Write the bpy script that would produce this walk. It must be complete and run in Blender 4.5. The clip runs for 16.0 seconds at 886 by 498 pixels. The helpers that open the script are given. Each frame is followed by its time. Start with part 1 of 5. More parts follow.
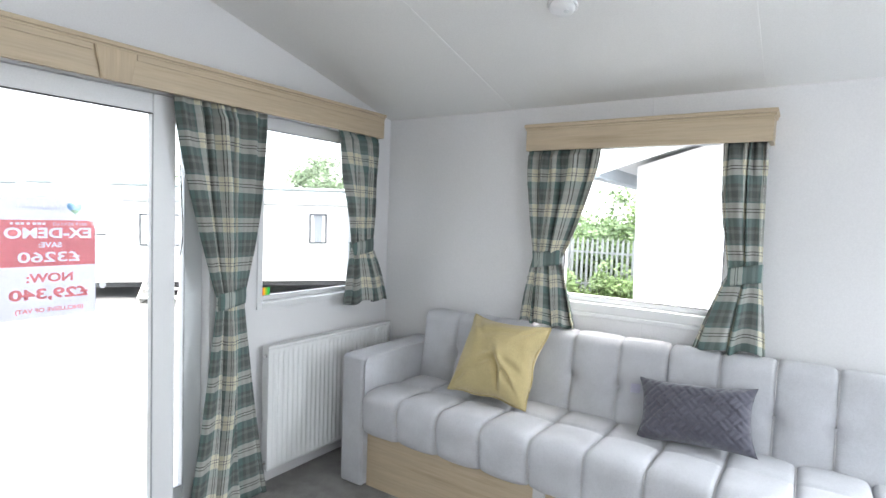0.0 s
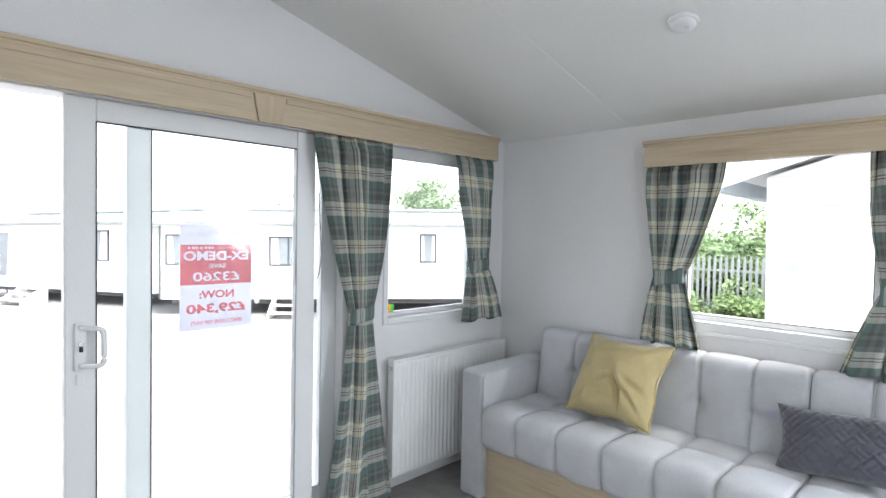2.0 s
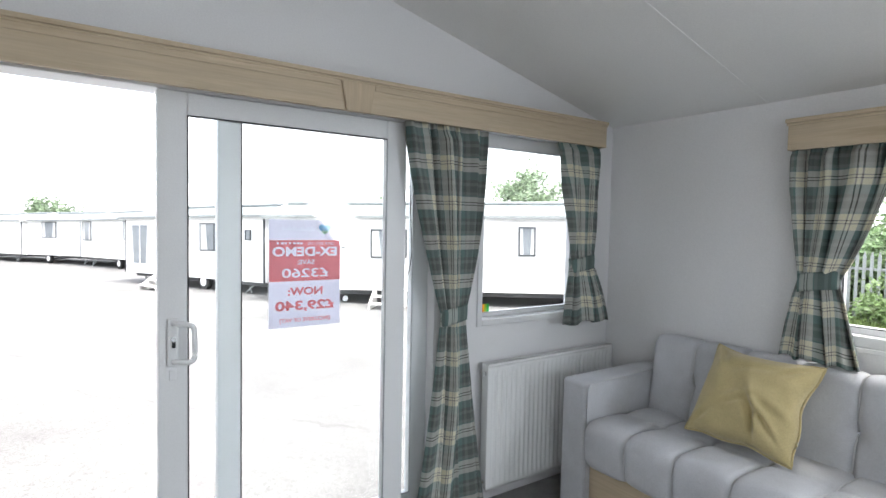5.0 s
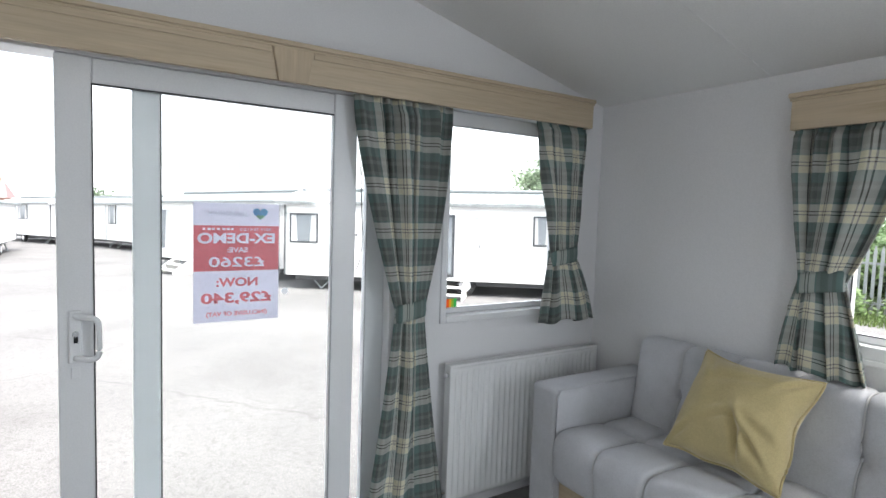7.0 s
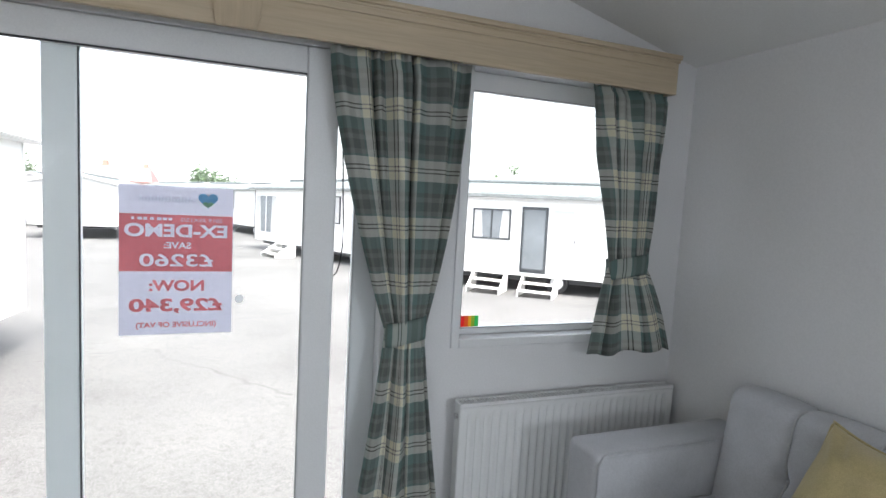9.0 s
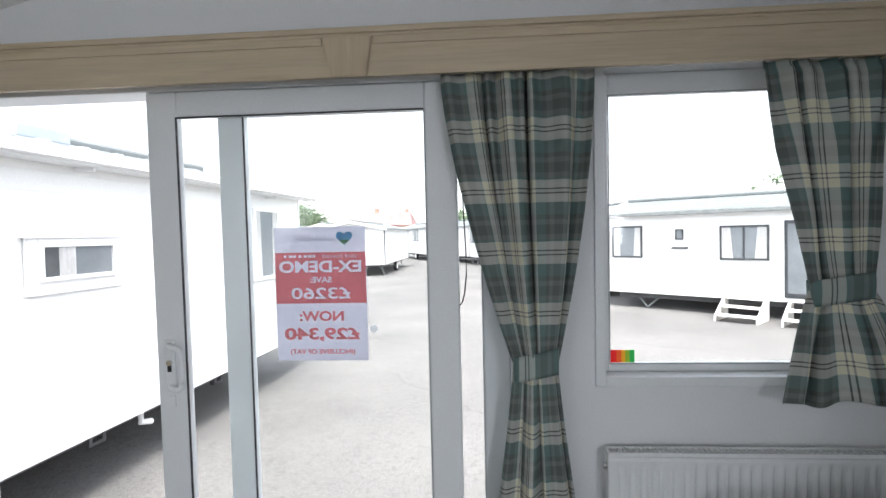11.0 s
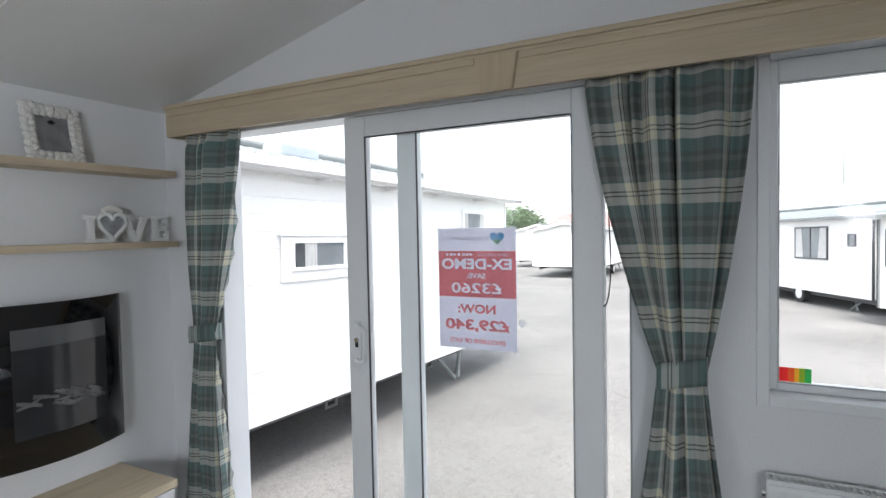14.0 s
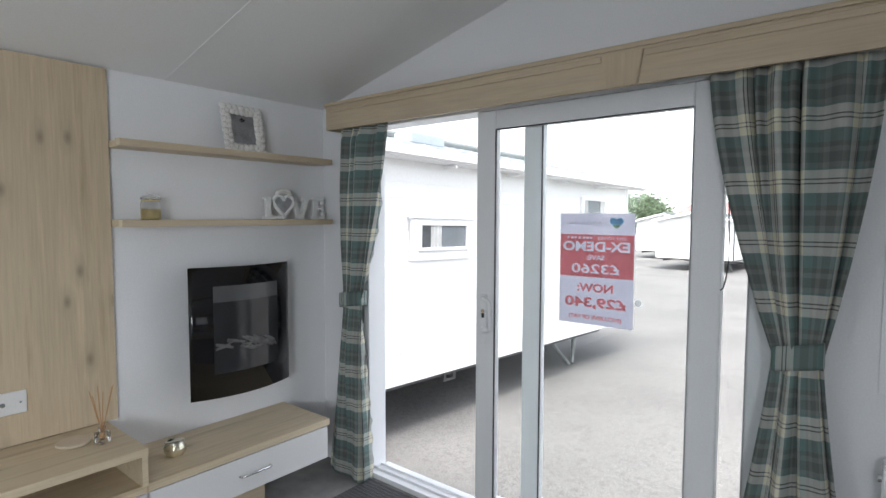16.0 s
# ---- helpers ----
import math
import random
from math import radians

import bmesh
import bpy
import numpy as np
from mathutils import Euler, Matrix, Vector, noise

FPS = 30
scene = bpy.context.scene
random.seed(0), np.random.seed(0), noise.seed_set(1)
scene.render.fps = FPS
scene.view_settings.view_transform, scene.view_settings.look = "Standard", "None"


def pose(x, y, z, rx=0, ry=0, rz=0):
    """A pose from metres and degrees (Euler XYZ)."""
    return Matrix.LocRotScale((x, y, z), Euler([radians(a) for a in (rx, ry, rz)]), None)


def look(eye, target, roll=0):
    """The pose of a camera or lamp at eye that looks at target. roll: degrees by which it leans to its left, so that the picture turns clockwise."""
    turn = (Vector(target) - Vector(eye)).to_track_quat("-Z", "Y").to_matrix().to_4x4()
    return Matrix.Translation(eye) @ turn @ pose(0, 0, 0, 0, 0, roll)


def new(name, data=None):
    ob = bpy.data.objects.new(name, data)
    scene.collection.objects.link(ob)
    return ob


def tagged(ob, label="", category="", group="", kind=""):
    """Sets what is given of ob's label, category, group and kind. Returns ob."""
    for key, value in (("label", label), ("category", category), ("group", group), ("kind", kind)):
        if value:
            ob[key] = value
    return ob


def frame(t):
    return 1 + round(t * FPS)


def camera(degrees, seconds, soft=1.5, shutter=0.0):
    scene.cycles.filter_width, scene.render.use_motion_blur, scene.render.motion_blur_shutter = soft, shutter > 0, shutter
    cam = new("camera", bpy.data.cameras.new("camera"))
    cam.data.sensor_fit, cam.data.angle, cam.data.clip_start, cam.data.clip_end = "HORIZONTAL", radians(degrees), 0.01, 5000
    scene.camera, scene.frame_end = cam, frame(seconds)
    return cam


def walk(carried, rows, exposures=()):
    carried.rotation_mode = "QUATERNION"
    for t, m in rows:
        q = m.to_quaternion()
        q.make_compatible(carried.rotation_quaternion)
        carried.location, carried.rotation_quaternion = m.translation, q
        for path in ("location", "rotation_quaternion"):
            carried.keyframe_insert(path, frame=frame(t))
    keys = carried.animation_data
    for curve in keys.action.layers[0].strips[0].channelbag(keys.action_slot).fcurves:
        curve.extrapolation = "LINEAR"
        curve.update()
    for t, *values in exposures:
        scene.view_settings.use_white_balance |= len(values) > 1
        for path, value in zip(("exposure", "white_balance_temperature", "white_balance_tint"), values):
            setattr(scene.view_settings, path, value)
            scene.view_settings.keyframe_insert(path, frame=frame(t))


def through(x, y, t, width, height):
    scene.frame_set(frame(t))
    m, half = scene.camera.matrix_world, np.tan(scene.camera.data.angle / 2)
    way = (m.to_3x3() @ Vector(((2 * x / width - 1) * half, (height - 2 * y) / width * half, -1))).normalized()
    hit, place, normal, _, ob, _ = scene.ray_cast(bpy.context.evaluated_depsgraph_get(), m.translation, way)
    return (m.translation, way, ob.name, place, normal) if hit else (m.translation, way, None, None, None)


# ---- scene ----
cam = camera(78.6, 16.0)
PATH = [
    (0, (2.300, 0.125, 1.432), (1.187, 1.782, 1.314), 2.1),
    (0.5, (2.314, 0.076, 1.436), (1.092, 1.656, 1.335), 2.0),
    (1, (2.326, 0.050, 1.429), (1.042, 1.581, 1.353), 1.7),
    (1.5, (2.337, 0.035, 1.435), (0.978, 1.500, 1.371), 1.1),
    (2, (2.314, 0.018, 1.437), (0.898, 1.428, 1.377), 1.1),
    (2.5, (2.300, 0.030, 1.443), (0.871, 1.427, 1.377), 0.9),
    (3, (2.251, 0.085, 1.434), (0.785, 1.446, 1.419), 1.6),
    (3.5, (2.194, 0.132, 1.440), (0.690, 1.451, 1.449), 0.9),
    (4, (2.196, 0.148, 1.451), (0.585, 1.334, 1.420), 2.7),
    (6.5, (2.092, 0.388, 1.443), (0.439, 1.502, 1.304), 0.6),
    (7, (2.112, 0.552, 1.447), (0.421, 1.610, 1.308), 1.9),
    (7.5, (2.026, 0.705, 1.429), (0.279, 1.668, 1.287), 2.2),
    (8, (1.887, 0.849, 1.462), (0.112, 1.755, 1.293), 1.8),
    (10.5, (1.728, 1.450, 1.457), (-0.263, 1.577, 1.318), 1.4),
    (11, (1.730, 1.514, 1.454), (-0.263, 1.369, 1.359), -1.3),
    (11.5, (1.788, 1.610, 1.451), (-0.178, 1.258, 1.360), -0.2),
    (12, (1.865, 1.687, 1.467), (-0.075, 1.217, 1.375), -1.4),
    (12.5, (1.924, 1.725, 1.467), (0.014, 1.143, 1.369), -1.4),
    (13, (1.885, 1.746, 1.446), (0.003, 1.080, 1.347), -1.5),
    (13.5, (1.796, 1.760, 1.445), (-0.034, 0.960, 1.349), -0.5),
    (14, (1.788, 1.767, 1.450), (0.007, 0.860, 1.376), -1.1),
    (14.5, (1.826, 1.798, 1.462), (0.088, 0.811, 1.383), 0.3),
    (15, (1.920, 1.858, 1.452), (0.246, 0.770, 1.341), -0.5),
    (15.5, (1.972, 1.886, 1.442), (0.366, 0.700, 1.323), 0.1),
    (16, (2.015, 1.860, 1.440), (0.467, 0.599, 1.317), 0.2),
]
# the clip's camera closes down as it turns from the room towards the daylight
EXPOSURES = [(0.0, 3.2), (2.0, 3.0), (4.0, 2.75), (7.0, 2.45), (10.5, 2.3), (13.0, 2.1), (16.0, 2.15)]
walk(cam, [(t, look(eye, target, roll)) for t, eye, target, roll in PATH], EXPOSURES)
# ---- sky and sun: bright overcast day ----
world = bpy.data.worlds.new("world")
scene.world = world
world.use_nodes = True
wn = world.node_tree.nodes
wl = world.node_tree.links
sky = wn.new("ShaderNodeTexSky")
sky.sky_type = "NISHITA"
sky.sun_disc = False
sky.sun_elevation, sky.sun_rotation = radians(68), radians(72)
sky.air_density, sky.dust_density, sky.ozone_density = 1.0, 4.0, 1.0
pale = wn.new("ShaderNodeHueSaturation")
pale.inputs["Saturation"].default_value = 0.36
wl.new(sky.outputs[0], pale.inputs["Color"])
wl.new(pale.outputs[0], wn["Background"].inputs["Color"])
wn["Background"].inputs["Strength"].default_value = 0.15
sun_data = bpy.data.lights.new("sun", "SUN")
sun_data.energy, sun_data.angle, sun_data.color = 1.2, radians(25), (1.0, 0.97, 0.93)
sun = new("sun", sun_data)
sun.matrix_world = look((0, 0, 20), (-4.5, -1.5, 8.0))


# added fill lamps behind the walk, one per unseen window, standing in for skylight
def window_fill_lamp(x, y, z, width, height, yaw, watts, down=38):
    d = bpy.data.lights.new("daylight", "AREA")
    d.shape, d.size, d.size_y, d.energy, d.color = "RECTANGLE", width, height, watts, (0.87, 0.935, 1.0)
    new("daylight", d).matrix_world = pose(x, y, z, 90 - down, 0, yaw)


window_fill_lamp(4.125, 2.93, 1.45, 1.2, 0.8, 180, 20.0)
window_fill_lamp(4.35, -0.73, 1.45, 1.15, 0.8, 0, 3.0)


# ---- materials ----
def nodes_of(name):
    m = bpy.data.materials.new(name)
    m.use_nodes = True
    return m, m.node_tree.nodes, m.node_tree.links, m.node_tree.nodes["Principled BSDF"]


def setp(b, **kw):
    for k, v in kw.items():
        b.inputs[k.replace("_", " ")].default_value = v


def noise_node(n, l, scale, stretch=(1, 1, 1), detail=4.0, rough=0.55, coord="Object"):
    tc = n.new("ShaderNodeTexCoord")
    mp = n.new("ShaderNodeMapping")
    mp.inputs["Scale"].default_value = stretch
    nz = n.new("ShaderNodeTexNoise")
    nz.inputs["Scale"].default_value = scale
    nz.inputs["Detail"].default_value = detail
    nz.inputs["Roughness"].default_value = rough
    l.new(tc.outputs[coord], mp.inputs[0])
    l.new(mp.outputs[0], nz.inputs[0])
    return nz


def ramp(n, l, src, stops, mode="LINEAR"):
    r = n.new("ShaderNodeValToRGB")
    e = r.color_ramp.elements
    r.color_ramp.interpolation = mode
    while len(e) < len(stops):
        e.new(0.5)
    for i, (p, c) in enumerate(stops):
        e[i].position = p
        e[i].color = (*c, 1)
    l.new(src, r.inputs[0])
    return r


def mixc(n, l, a, b, fac, mode="MIX"):
    m = n.new("ShaderNodeMix")
    m.data_type, m.blend_type = "RGBA", mode
    for sock, v in ((m.inputs[0], fac), (m.inputs[6], a), (m.inputs[7], b)):
        if hasattr(v, "is_output"):
            l.new(v, sock)
        elif isinstance(v, (int, float)):
            sock.default_value = v
        else:
            sock.default_value = (*v, 1)
    return m.outputs[2]


def bump(n, l, b, src, strength, dist=0.01):
    bp = n.new("ShaderNodeBump")
    bp.inputs["Strength"].default_value = strength
    bp.inputs["Distance"].default_value = dist
    l.new(src, bp.inputs["Height"])
    l.new(bp.outputs[0], b.inputs["Normal"])


def painted(name, col, rough=0.5, vary=0.06, fine=90.0, big=1.6, rel=0.08, metal=0.0, stretch=(1, 1, 1)):
    """A surface with a slow and a fine variation of colour, and a faint relief."""
    m, n, l, b = nodes_of(name)
    a = noise_node(n, l, big, stretch, 3)
    f = noise_node(n, l, fine, stretch, 3)
    lo = tuple(c * (1 - vary) for c in col)
    hi = tuple(min(1, c * (1 + vary)) for c in col)
    c1 = ramp(n, l, a.outputs[0], [(0.35, lo), (0.65, hi)])
    c2 = ramp(n, l, f.outputs[0], [(0.3, (0.94, 0.94, 0.94)), (0.7, (1, 1, 1))])
    l.new(mixc(n, l, c1.outputs[0], c2.outputs[0], 1.0, "MULTIPLY"), b.inputs["Base Color"])
    r = n.new("ShaderNodeMapRange")
    r.inputs["To Min"].default_value, r.inputs["To Max"].default_value = max(0.02, rough - 0.07), min(1, rough + 0.07)
    l.new(a.outputs[0], r.inputs[0])
    l.new(r.outputs[0], b.inputs["Roughness"])
    setp(b, Metallic=metal)
    if rel:
        bump(n, l, b, f.outputs[0], rel, 0.004)
    return m


def wood(name, base, axis, knots=True):
    """Pale oak-look laminate; the grain runs along axis 0, 1 or 2."""
    m, n, l, b = nodes_of(name)
    st = [8.0, 8.0, 8.0]
    st[axis] = 0.55
    g = noise_node(n, l, 1.7, tuple(st), 6, 0.62)
    st2 = [70.0, 70.0, 70.0]
    st2[axis] = 2.2
    f = noise_node(n, l, 2.0, tuple(st2), 3, 0.6)
    dark = tuple(c * k for c, k in zip(base, (0.72, 0.68, 0.62)))
    lite = tuple(min(1, c * 1.1) for c in base)
    c1 = ramp(n, l, g.outputs[0], [(0.3, dark), (0.46, base), (0.56, tuple(c * 0.9 for c in base)), (0.7, lite)])
    c2 = ramp(n, l, f.outputs[0], [(0.32, (0.92, 0.91, 0.9)), (0.6, (1, 1, 1))])
    col = mixc(n, l, c1.outputs[0], c2.outputs[0], 1.0, "MULTIPLY")
    if knots:
        # scattered knots, longer along the grain, in some cells only
        tc = n.new("ShaderNodeTexCoord")
        sep = n.new("ShaderNodeSeparateXYZ")
        com = n.new("ShaderNodeCombineXYZ")
        l.new(tc.outputs["Object"], sep.inputs[0])
        for i, (k_axis, size) in enumerate(((axis, 3.1), (1 if axis == 0 else 0, 6.5))):
            mul = n.new("ShaderNodeMath")
            mul.operation = "MULTIPLY"
            mul.inputs[1].default_value = size
            l.new(sep.outputs[k_axis], mul.inputs[0])
            l.new(mul.outputs[0], com.inputs[i])
        k = n.new("ShaderNodeTexVoronoi")
        k.voronoi_dimensions = "2D"
        k.inputs["Scale"].default_value = 1.0
        l.new(com.outputs[0], k.inputs["Vector"])
        kr = ramp(n, l, k.outputs["Distance"], [(0.0, (0.85, 0.85, 0.85)), (0.05, (0.6, 0.6, 0.6)), (0.11, (0.22, 0.22, 0.22)), (0.26, (0, 0, 0))])
        ks = n.new("ShaderNodeSeparateColor")
        l.new(k.outputs["Color"], ks.inputs[0])
        some = ramp(n, l, ks.outputs[0], [(0.0, (0, 0, 0)), (0.58, (1, 1, 1))], "CONSTANT")
        amount = mixc(n, l, kr.outputs[0], some.outputs[0], 1.0, "MULTIPLY")
        col = mixc(n, l, col, tuple(c * 0.42 for c in base), amount)
    l.new(col, b.inputs["Base Color"])
    setp(b, Roughness=0.48)
    bump(n, l, b, f.outputs[0], 0.12, 0.003)
    return m


def fabric(name, col, weave=520.0, vary=0.1, fuzz=0.25):
    m, n, l, b = nodes_of(name)
    a = noise_node(n, l, 5.0, (1, 1, 1), 4)
    f = noise_node(n, l, weave, (1, 1, 1), 2)
    c1 = ramp(n, l, a.outputs[0], [(0.3, tuple(c * (1 - vary) for c in col)), (0.7, tuple(min(1, c * (1 + vary)) for c in col))])
    c2 = ramp(n, l, f.outputs[0], [(0.3, (0.8, 0.8, 0.8)), (0.7, (1, 1, 1))])
    mid = noise_node(n, l, weave / 4, (1, 1, 1), 3)
    c3 = ramp(n, l, mid.outputs[0], [(0.35, (0.94, 0.94, 0.94)), (0.62, (1, 1, 1))])
    both = mixc(n, l, c1.outputs[0], c2.outputs[0], 1.0, "MULTIPLY")
    l.new(mixc(n, l, both, c3.outputs[0], 1.0, "MULTIPLY"), b.inputs["Base Color"])
    setp(b, Roughness=0.9, Sheen_Weight=fuzz, Sheen_Roughness=0.5)
    b.inputs["Specular IOR Level"].default_value = 0.15
    bump(n, l, b, f.outputs[0], 0.25, 0.002)
    return m


def tartan(name, tint=1.0):
    """Woven check in grey-green, teal and cream, laid out in metres of cloth by the UV map."""
    m, n, l, b = nodes_of(name)
    uv = n.new("ShaderNodeTexCoord")
    sep = n.new("ShaderNodeSeparateXYZ")
    l.new(uv.outputs["UV"], sep.inputs[0])
    dark, green, teal, lite, line = (0.175, 0.192, 0.183), (0.285, 0.31, 0.293), (0.198, 0.295, 0.28), (0.9, 0.9, 0.84), (0.13, 0.11, 0.09)
    bands = []
    for i, period in ((0, 0.165), (1, 0.183)):
        mul = n.new("ShaderNodeMath")
        mul.operation = "DIVIDE"
        mul.inputs[1].default_value = period
        fr = n.new("ShaderNodeMath")
        fr.operation = "FRACT"
        l.new(sep.outputs[i], mul.inputs[0])
        l.new(mul.outputs[0], fr.inputs[0])
        bands.append(ramp(n, l, fr.outputs[0], [
            (0.0, lite), (0.13, line), (0.155, lite), (0.2, line), (0.225, lite), (0.36, teal), (0.56, dark), (0.64, green),
            (0.72, dark), (0.88, green), (0.96, teal)], "CONSTANT"))
    c = mixc(n, l, bands[0].outputs[0], bands[1].outputs[0], 0.5)
    both = mixc(n, l, bands[0].outputs[0], bands[1].outputs[0], 1.0, "MULTIPLY")
    warm = ramp(n, l, both, [(0.4, (0, 0, 0)), (0.55, (1, 1, 1))])
    c = mixc(n, l, c, (0.9, 0.87, 0.7), warm.outputs[0])
    f = noise_node(n, l, 700.0, (1, 1, 1), 2, coord="UV")
    s = noise_node(n, l, 7.0, (1, 1, 1), 3, coord="UV")
    g = ramp(n, l, f.outputs[0], [(0.3, (0.78, 0.78, 0.78)), (0.7, (1, 1, 1))])
    g2 = ramp(n, l, s.outputs[0], [(0.3, (0.92, 0.92, 0.92)), (0.7, (1, 1, 1))])
    c = mixc(n, l, c, g.outputs[0], 1.0, "MULTIPLY")
    c = mixc(n, l, c, g2.outputs[0], 1.0, "MULTIPLY")
    l.new(c, b.inputs["Base Color"])
    setp(b, Roughness=0.92)
    b.inputs["Specular IOR Level"].default_value = 0.1
    bump(n, l, b, f.outputs[0], 0.3, 0.002)
    tr = n.new("ShaderNodeBsdfTranslucent")
    l.new(c, tr.inputs[0])
    mx = n.new("ShaderNodeMixShader")
    mx.inputs[0].default_value = 0.24
    l.new(b.outputs[0], mx.inputs[1])
    l.new(tr.outputs[0], mx.inputs[2])
    l.new(mx.outputs[0], n["Material Output"].inputs["Surface"])
    return m


def glassy(name, col=(1, 1, 1), rough=0.0, ior=1.45):
    m, n, l, b = nodes_of(name)
    setp(b, Base_Color=(*col, 1), Roughness=rough, IOR=ior, Transmission_Weight=1.0)
    return m


def paper(name, col, through=0.55):
    """Printed sheet that lets part of the daylight through."""
    m, n, l, b = nodes_of(name)
    f = noise_node(n, l, 60.0, (1, 1, 1), 3)
    g = ramp(n, l, f.outputs[0], [(0.3, tuple(c * 0.95 for c in col)), (0.7, col)])
    l.new(g.outputs[0], b.inputs["Base Color"])
    setp(b, Roughness=0.35)
    tr = n.new("ShaderNodeBsdfTranslucent")
    l.new(g.outputs[0], tr.inputs[0])
    mx = n.new("ShaderNodeMixShader")
    mx.inputs[0].default_value = through
    l.new(b.outputs[0], mx.inputs[1])
    l.new(tr.outputs[0], mx.inputs[2])
    l.new(mx.outputs[0], n["Material Output"].inputs["Surface"])
    return m


def tarmac(name):
    m, n, l, b = nodes_of(name)
    a = noise_node(n, l, 0.35, (1, 1, 1), 6, 0.6)
    f = noise_node(n, l, 70.0, (1, 1, 1), 5, 0.75)
    c1 = ramp(n, l, a.outputs[0], [(0.3, (0.13, 0.127, 0.124)), (0.5, (0.17, 0.167, 0.163)), (0.72, (0.21, 0.206, 0.2))])
    c2 = ramp(n, l, f.outputs[0], [(0.34, (0.5, 0.5, 0.5)), (0.6, (1, 1, 1))])
    c = mixc(n, l, c1.outputs[0], c2.outputs[0], 1.0, "MULTIPLY")
    st = noise_node(n, l, 16.0, (1, 1, 1), 6, 0.7)
    c4 = ramp(n, l, st.outputs[0], [(0.36, (0.78, 0.775, 0.77)), (0.5, (1, 1, 1)), (0.68, (1.0, 1.0, 1.0)), (0.74, (1.2, 1.2, 1.19))])
    c = mixc(n, l, c, c4.outputs[0], 1.0, "MULTIPLY")
    v = n.new("ShaderNodeTexVoronoi")
    v.feature = "DISTANCE_TO_EDGE"
    v.inputs["Scale"].default_value = 0.22
    tc = n.new("ShaderNodeTexCoord")
    w = noise_node(n, l, 1.2, (1, 1, 1), 4)
    wob = n.new("ShaderNodeMix")
    wob.data_type = "VECTOR"
    wob.inputs[0].default_value = 0.35
    l.new(tc.outputs["Object"], wob.inputs[4])
    l.new(w.outputs["Color"], wob.inputs[5])
    l.new(wob.outputs[1], v.inputs["Vector"])
    cr = ramp(n, l, v.outputs["Distance"], [(0.0, (0.4, 0.4, 0.4)), (0.002, (0, 0, 0))])
    c = mixc(n, l, c, (0.05, 0.048, 0.046), cr.outputs[0])
    l.new(c, b.inputs["Base Color"])
    setp(b, Roughness=0.88)
    bump(n, l, b, f.outputs[0], 0.4, 0.01)
    return m


def carpet(name, col, ribs=False):
    m, n, l, b = nodes_of(name)
    a = noise_node(n, l, 9.0, (1, 1, 1), 5, 0.6)
    f = noise_node(n, l, 260.0, (1, 1, 1), 3, 0.7)
    c1 = ramp(n, l, a.outputs[0], [(0.3, tuple(c * 0.72 for c in col)), (0.7, tuple(c * 1.2 for c in col))])
    c2 = ramp(n, l, f.outputs[0], [(0.3, (0.5, 0.5, 0.5)), (0.65, (1, 1, 1))])
    l.new(mixc(n, l, c1.outputs[0], c2.outputs[0], 1.0, "MULTIPLY"), b.inputs["Base Color"])
    setp(b, Roughness=0.97, Sheen_Weight=0.2)
    bump(n, l, b, f.outputs[0], 0.8, 0.008)
    return m


def leaves(name, col):
    m, n, l, b = nodes_of(name)
    geo = n.new("ShaderNodeNewGeometry")
    r = ramp(n, l, geo.outputs["Random Per Island"], [(0.0, tuple(c * 0.55 for c in col)), (0.5, col), (1.0, tuple(min(1, c * 1.7) for c in col))])
    l.new(r.outputs[0], b.inputs["Base Color"])
    setp(b, Roughness=0.6)
    tr = n.new("ShaderNodeBsdfTranslucent")
    l.new(r.outputs[0], tr.inputs[0])
    mx = n.new("ShaderNodeMixShader")
    mx.inputs[0].default_value = 0.35
    l.new(b.outputs[0], mx.inputs[1])
    l.new(tr.outputs[0], mx.inputs[2])
    l.new(mx.outputs[0], n["Material Output"].inputs["Surface"])
    return m


WALL = painted("wall_board", (0.8, 0.8, 0.81), 0.55, 0.015, 160, 0.8, 0.05)
CEIL = painted("ceiling_board", (0.86, 0.86, 0.85), 0.6, 0.015, 160, 0.8, 0.05)
UPVC = painted("white_upvc", (0.82, 0.83, 0.84), 0.32, 0.005, 200, 0.6, 0.0)
# slightly greyer plastic for the outer door leaf and the alarm's button
UPVC_GREY = painted("greyer_upvc", (0.7, 0.73, 0.74), 0.3, 0.03, 200, 2.0, 0.02)
RUBBER = painted("black_rubber_seal", (0.035, 0.036, 0.04), 0.6, 0.2)
GREYSEAL = painted("grey_seal", (0.4, 0.41, 0.42), 0.5, 0.1)
OAK_Y = wood("oak_laminate_y", (0.56, 0.46, 0.325), 1, False)
OAK_X = wood("oak_laminate_x", (0.56, 0.46, 0.325), 0, False)
OAK_PANEL = wood("oak_panel", (0.57, 0.46, 0.32), 2)
OAK_TOP = wood("oak_top", (0.64, 0.53, 0.37), 0)
WHITE_LAM = painted("white_laminate", (0.74, 0.73, 0.72), 0.3, 0.02, 150, 1.5, 0.02)
GREY_LAM = painted("grey_laminate", (0.42, 0.425, 0.44), 0.5, 0.03, 150, 1.5, 0.02)
SOFA = fabric("grey_upholstery", (0.6, 0.61, 0.64))
PIPING = fabric("pale_piping", (0.66, 0.66, 0.67))
MUSTARD = fabric("mustard_cotton", (0.56, 0.465, 0.24), 420, 0.08, 0.3)
SLATE = fabric("slate_velvet", (0.12, 0.12, 0.15), 420, 0.12, 0.5)
CHECK = tartan("tartan_cloth")
RAD = painted("radiator_enamel", (0.82, 0.83, 0.83), 0.25, 0.01, 200, 2, 0.01)
CHROME = painted("brushed_chrome", (0.75, 0.75, 0.76), 0.2, 0.05, 200, 5, 0.02, 1.0)
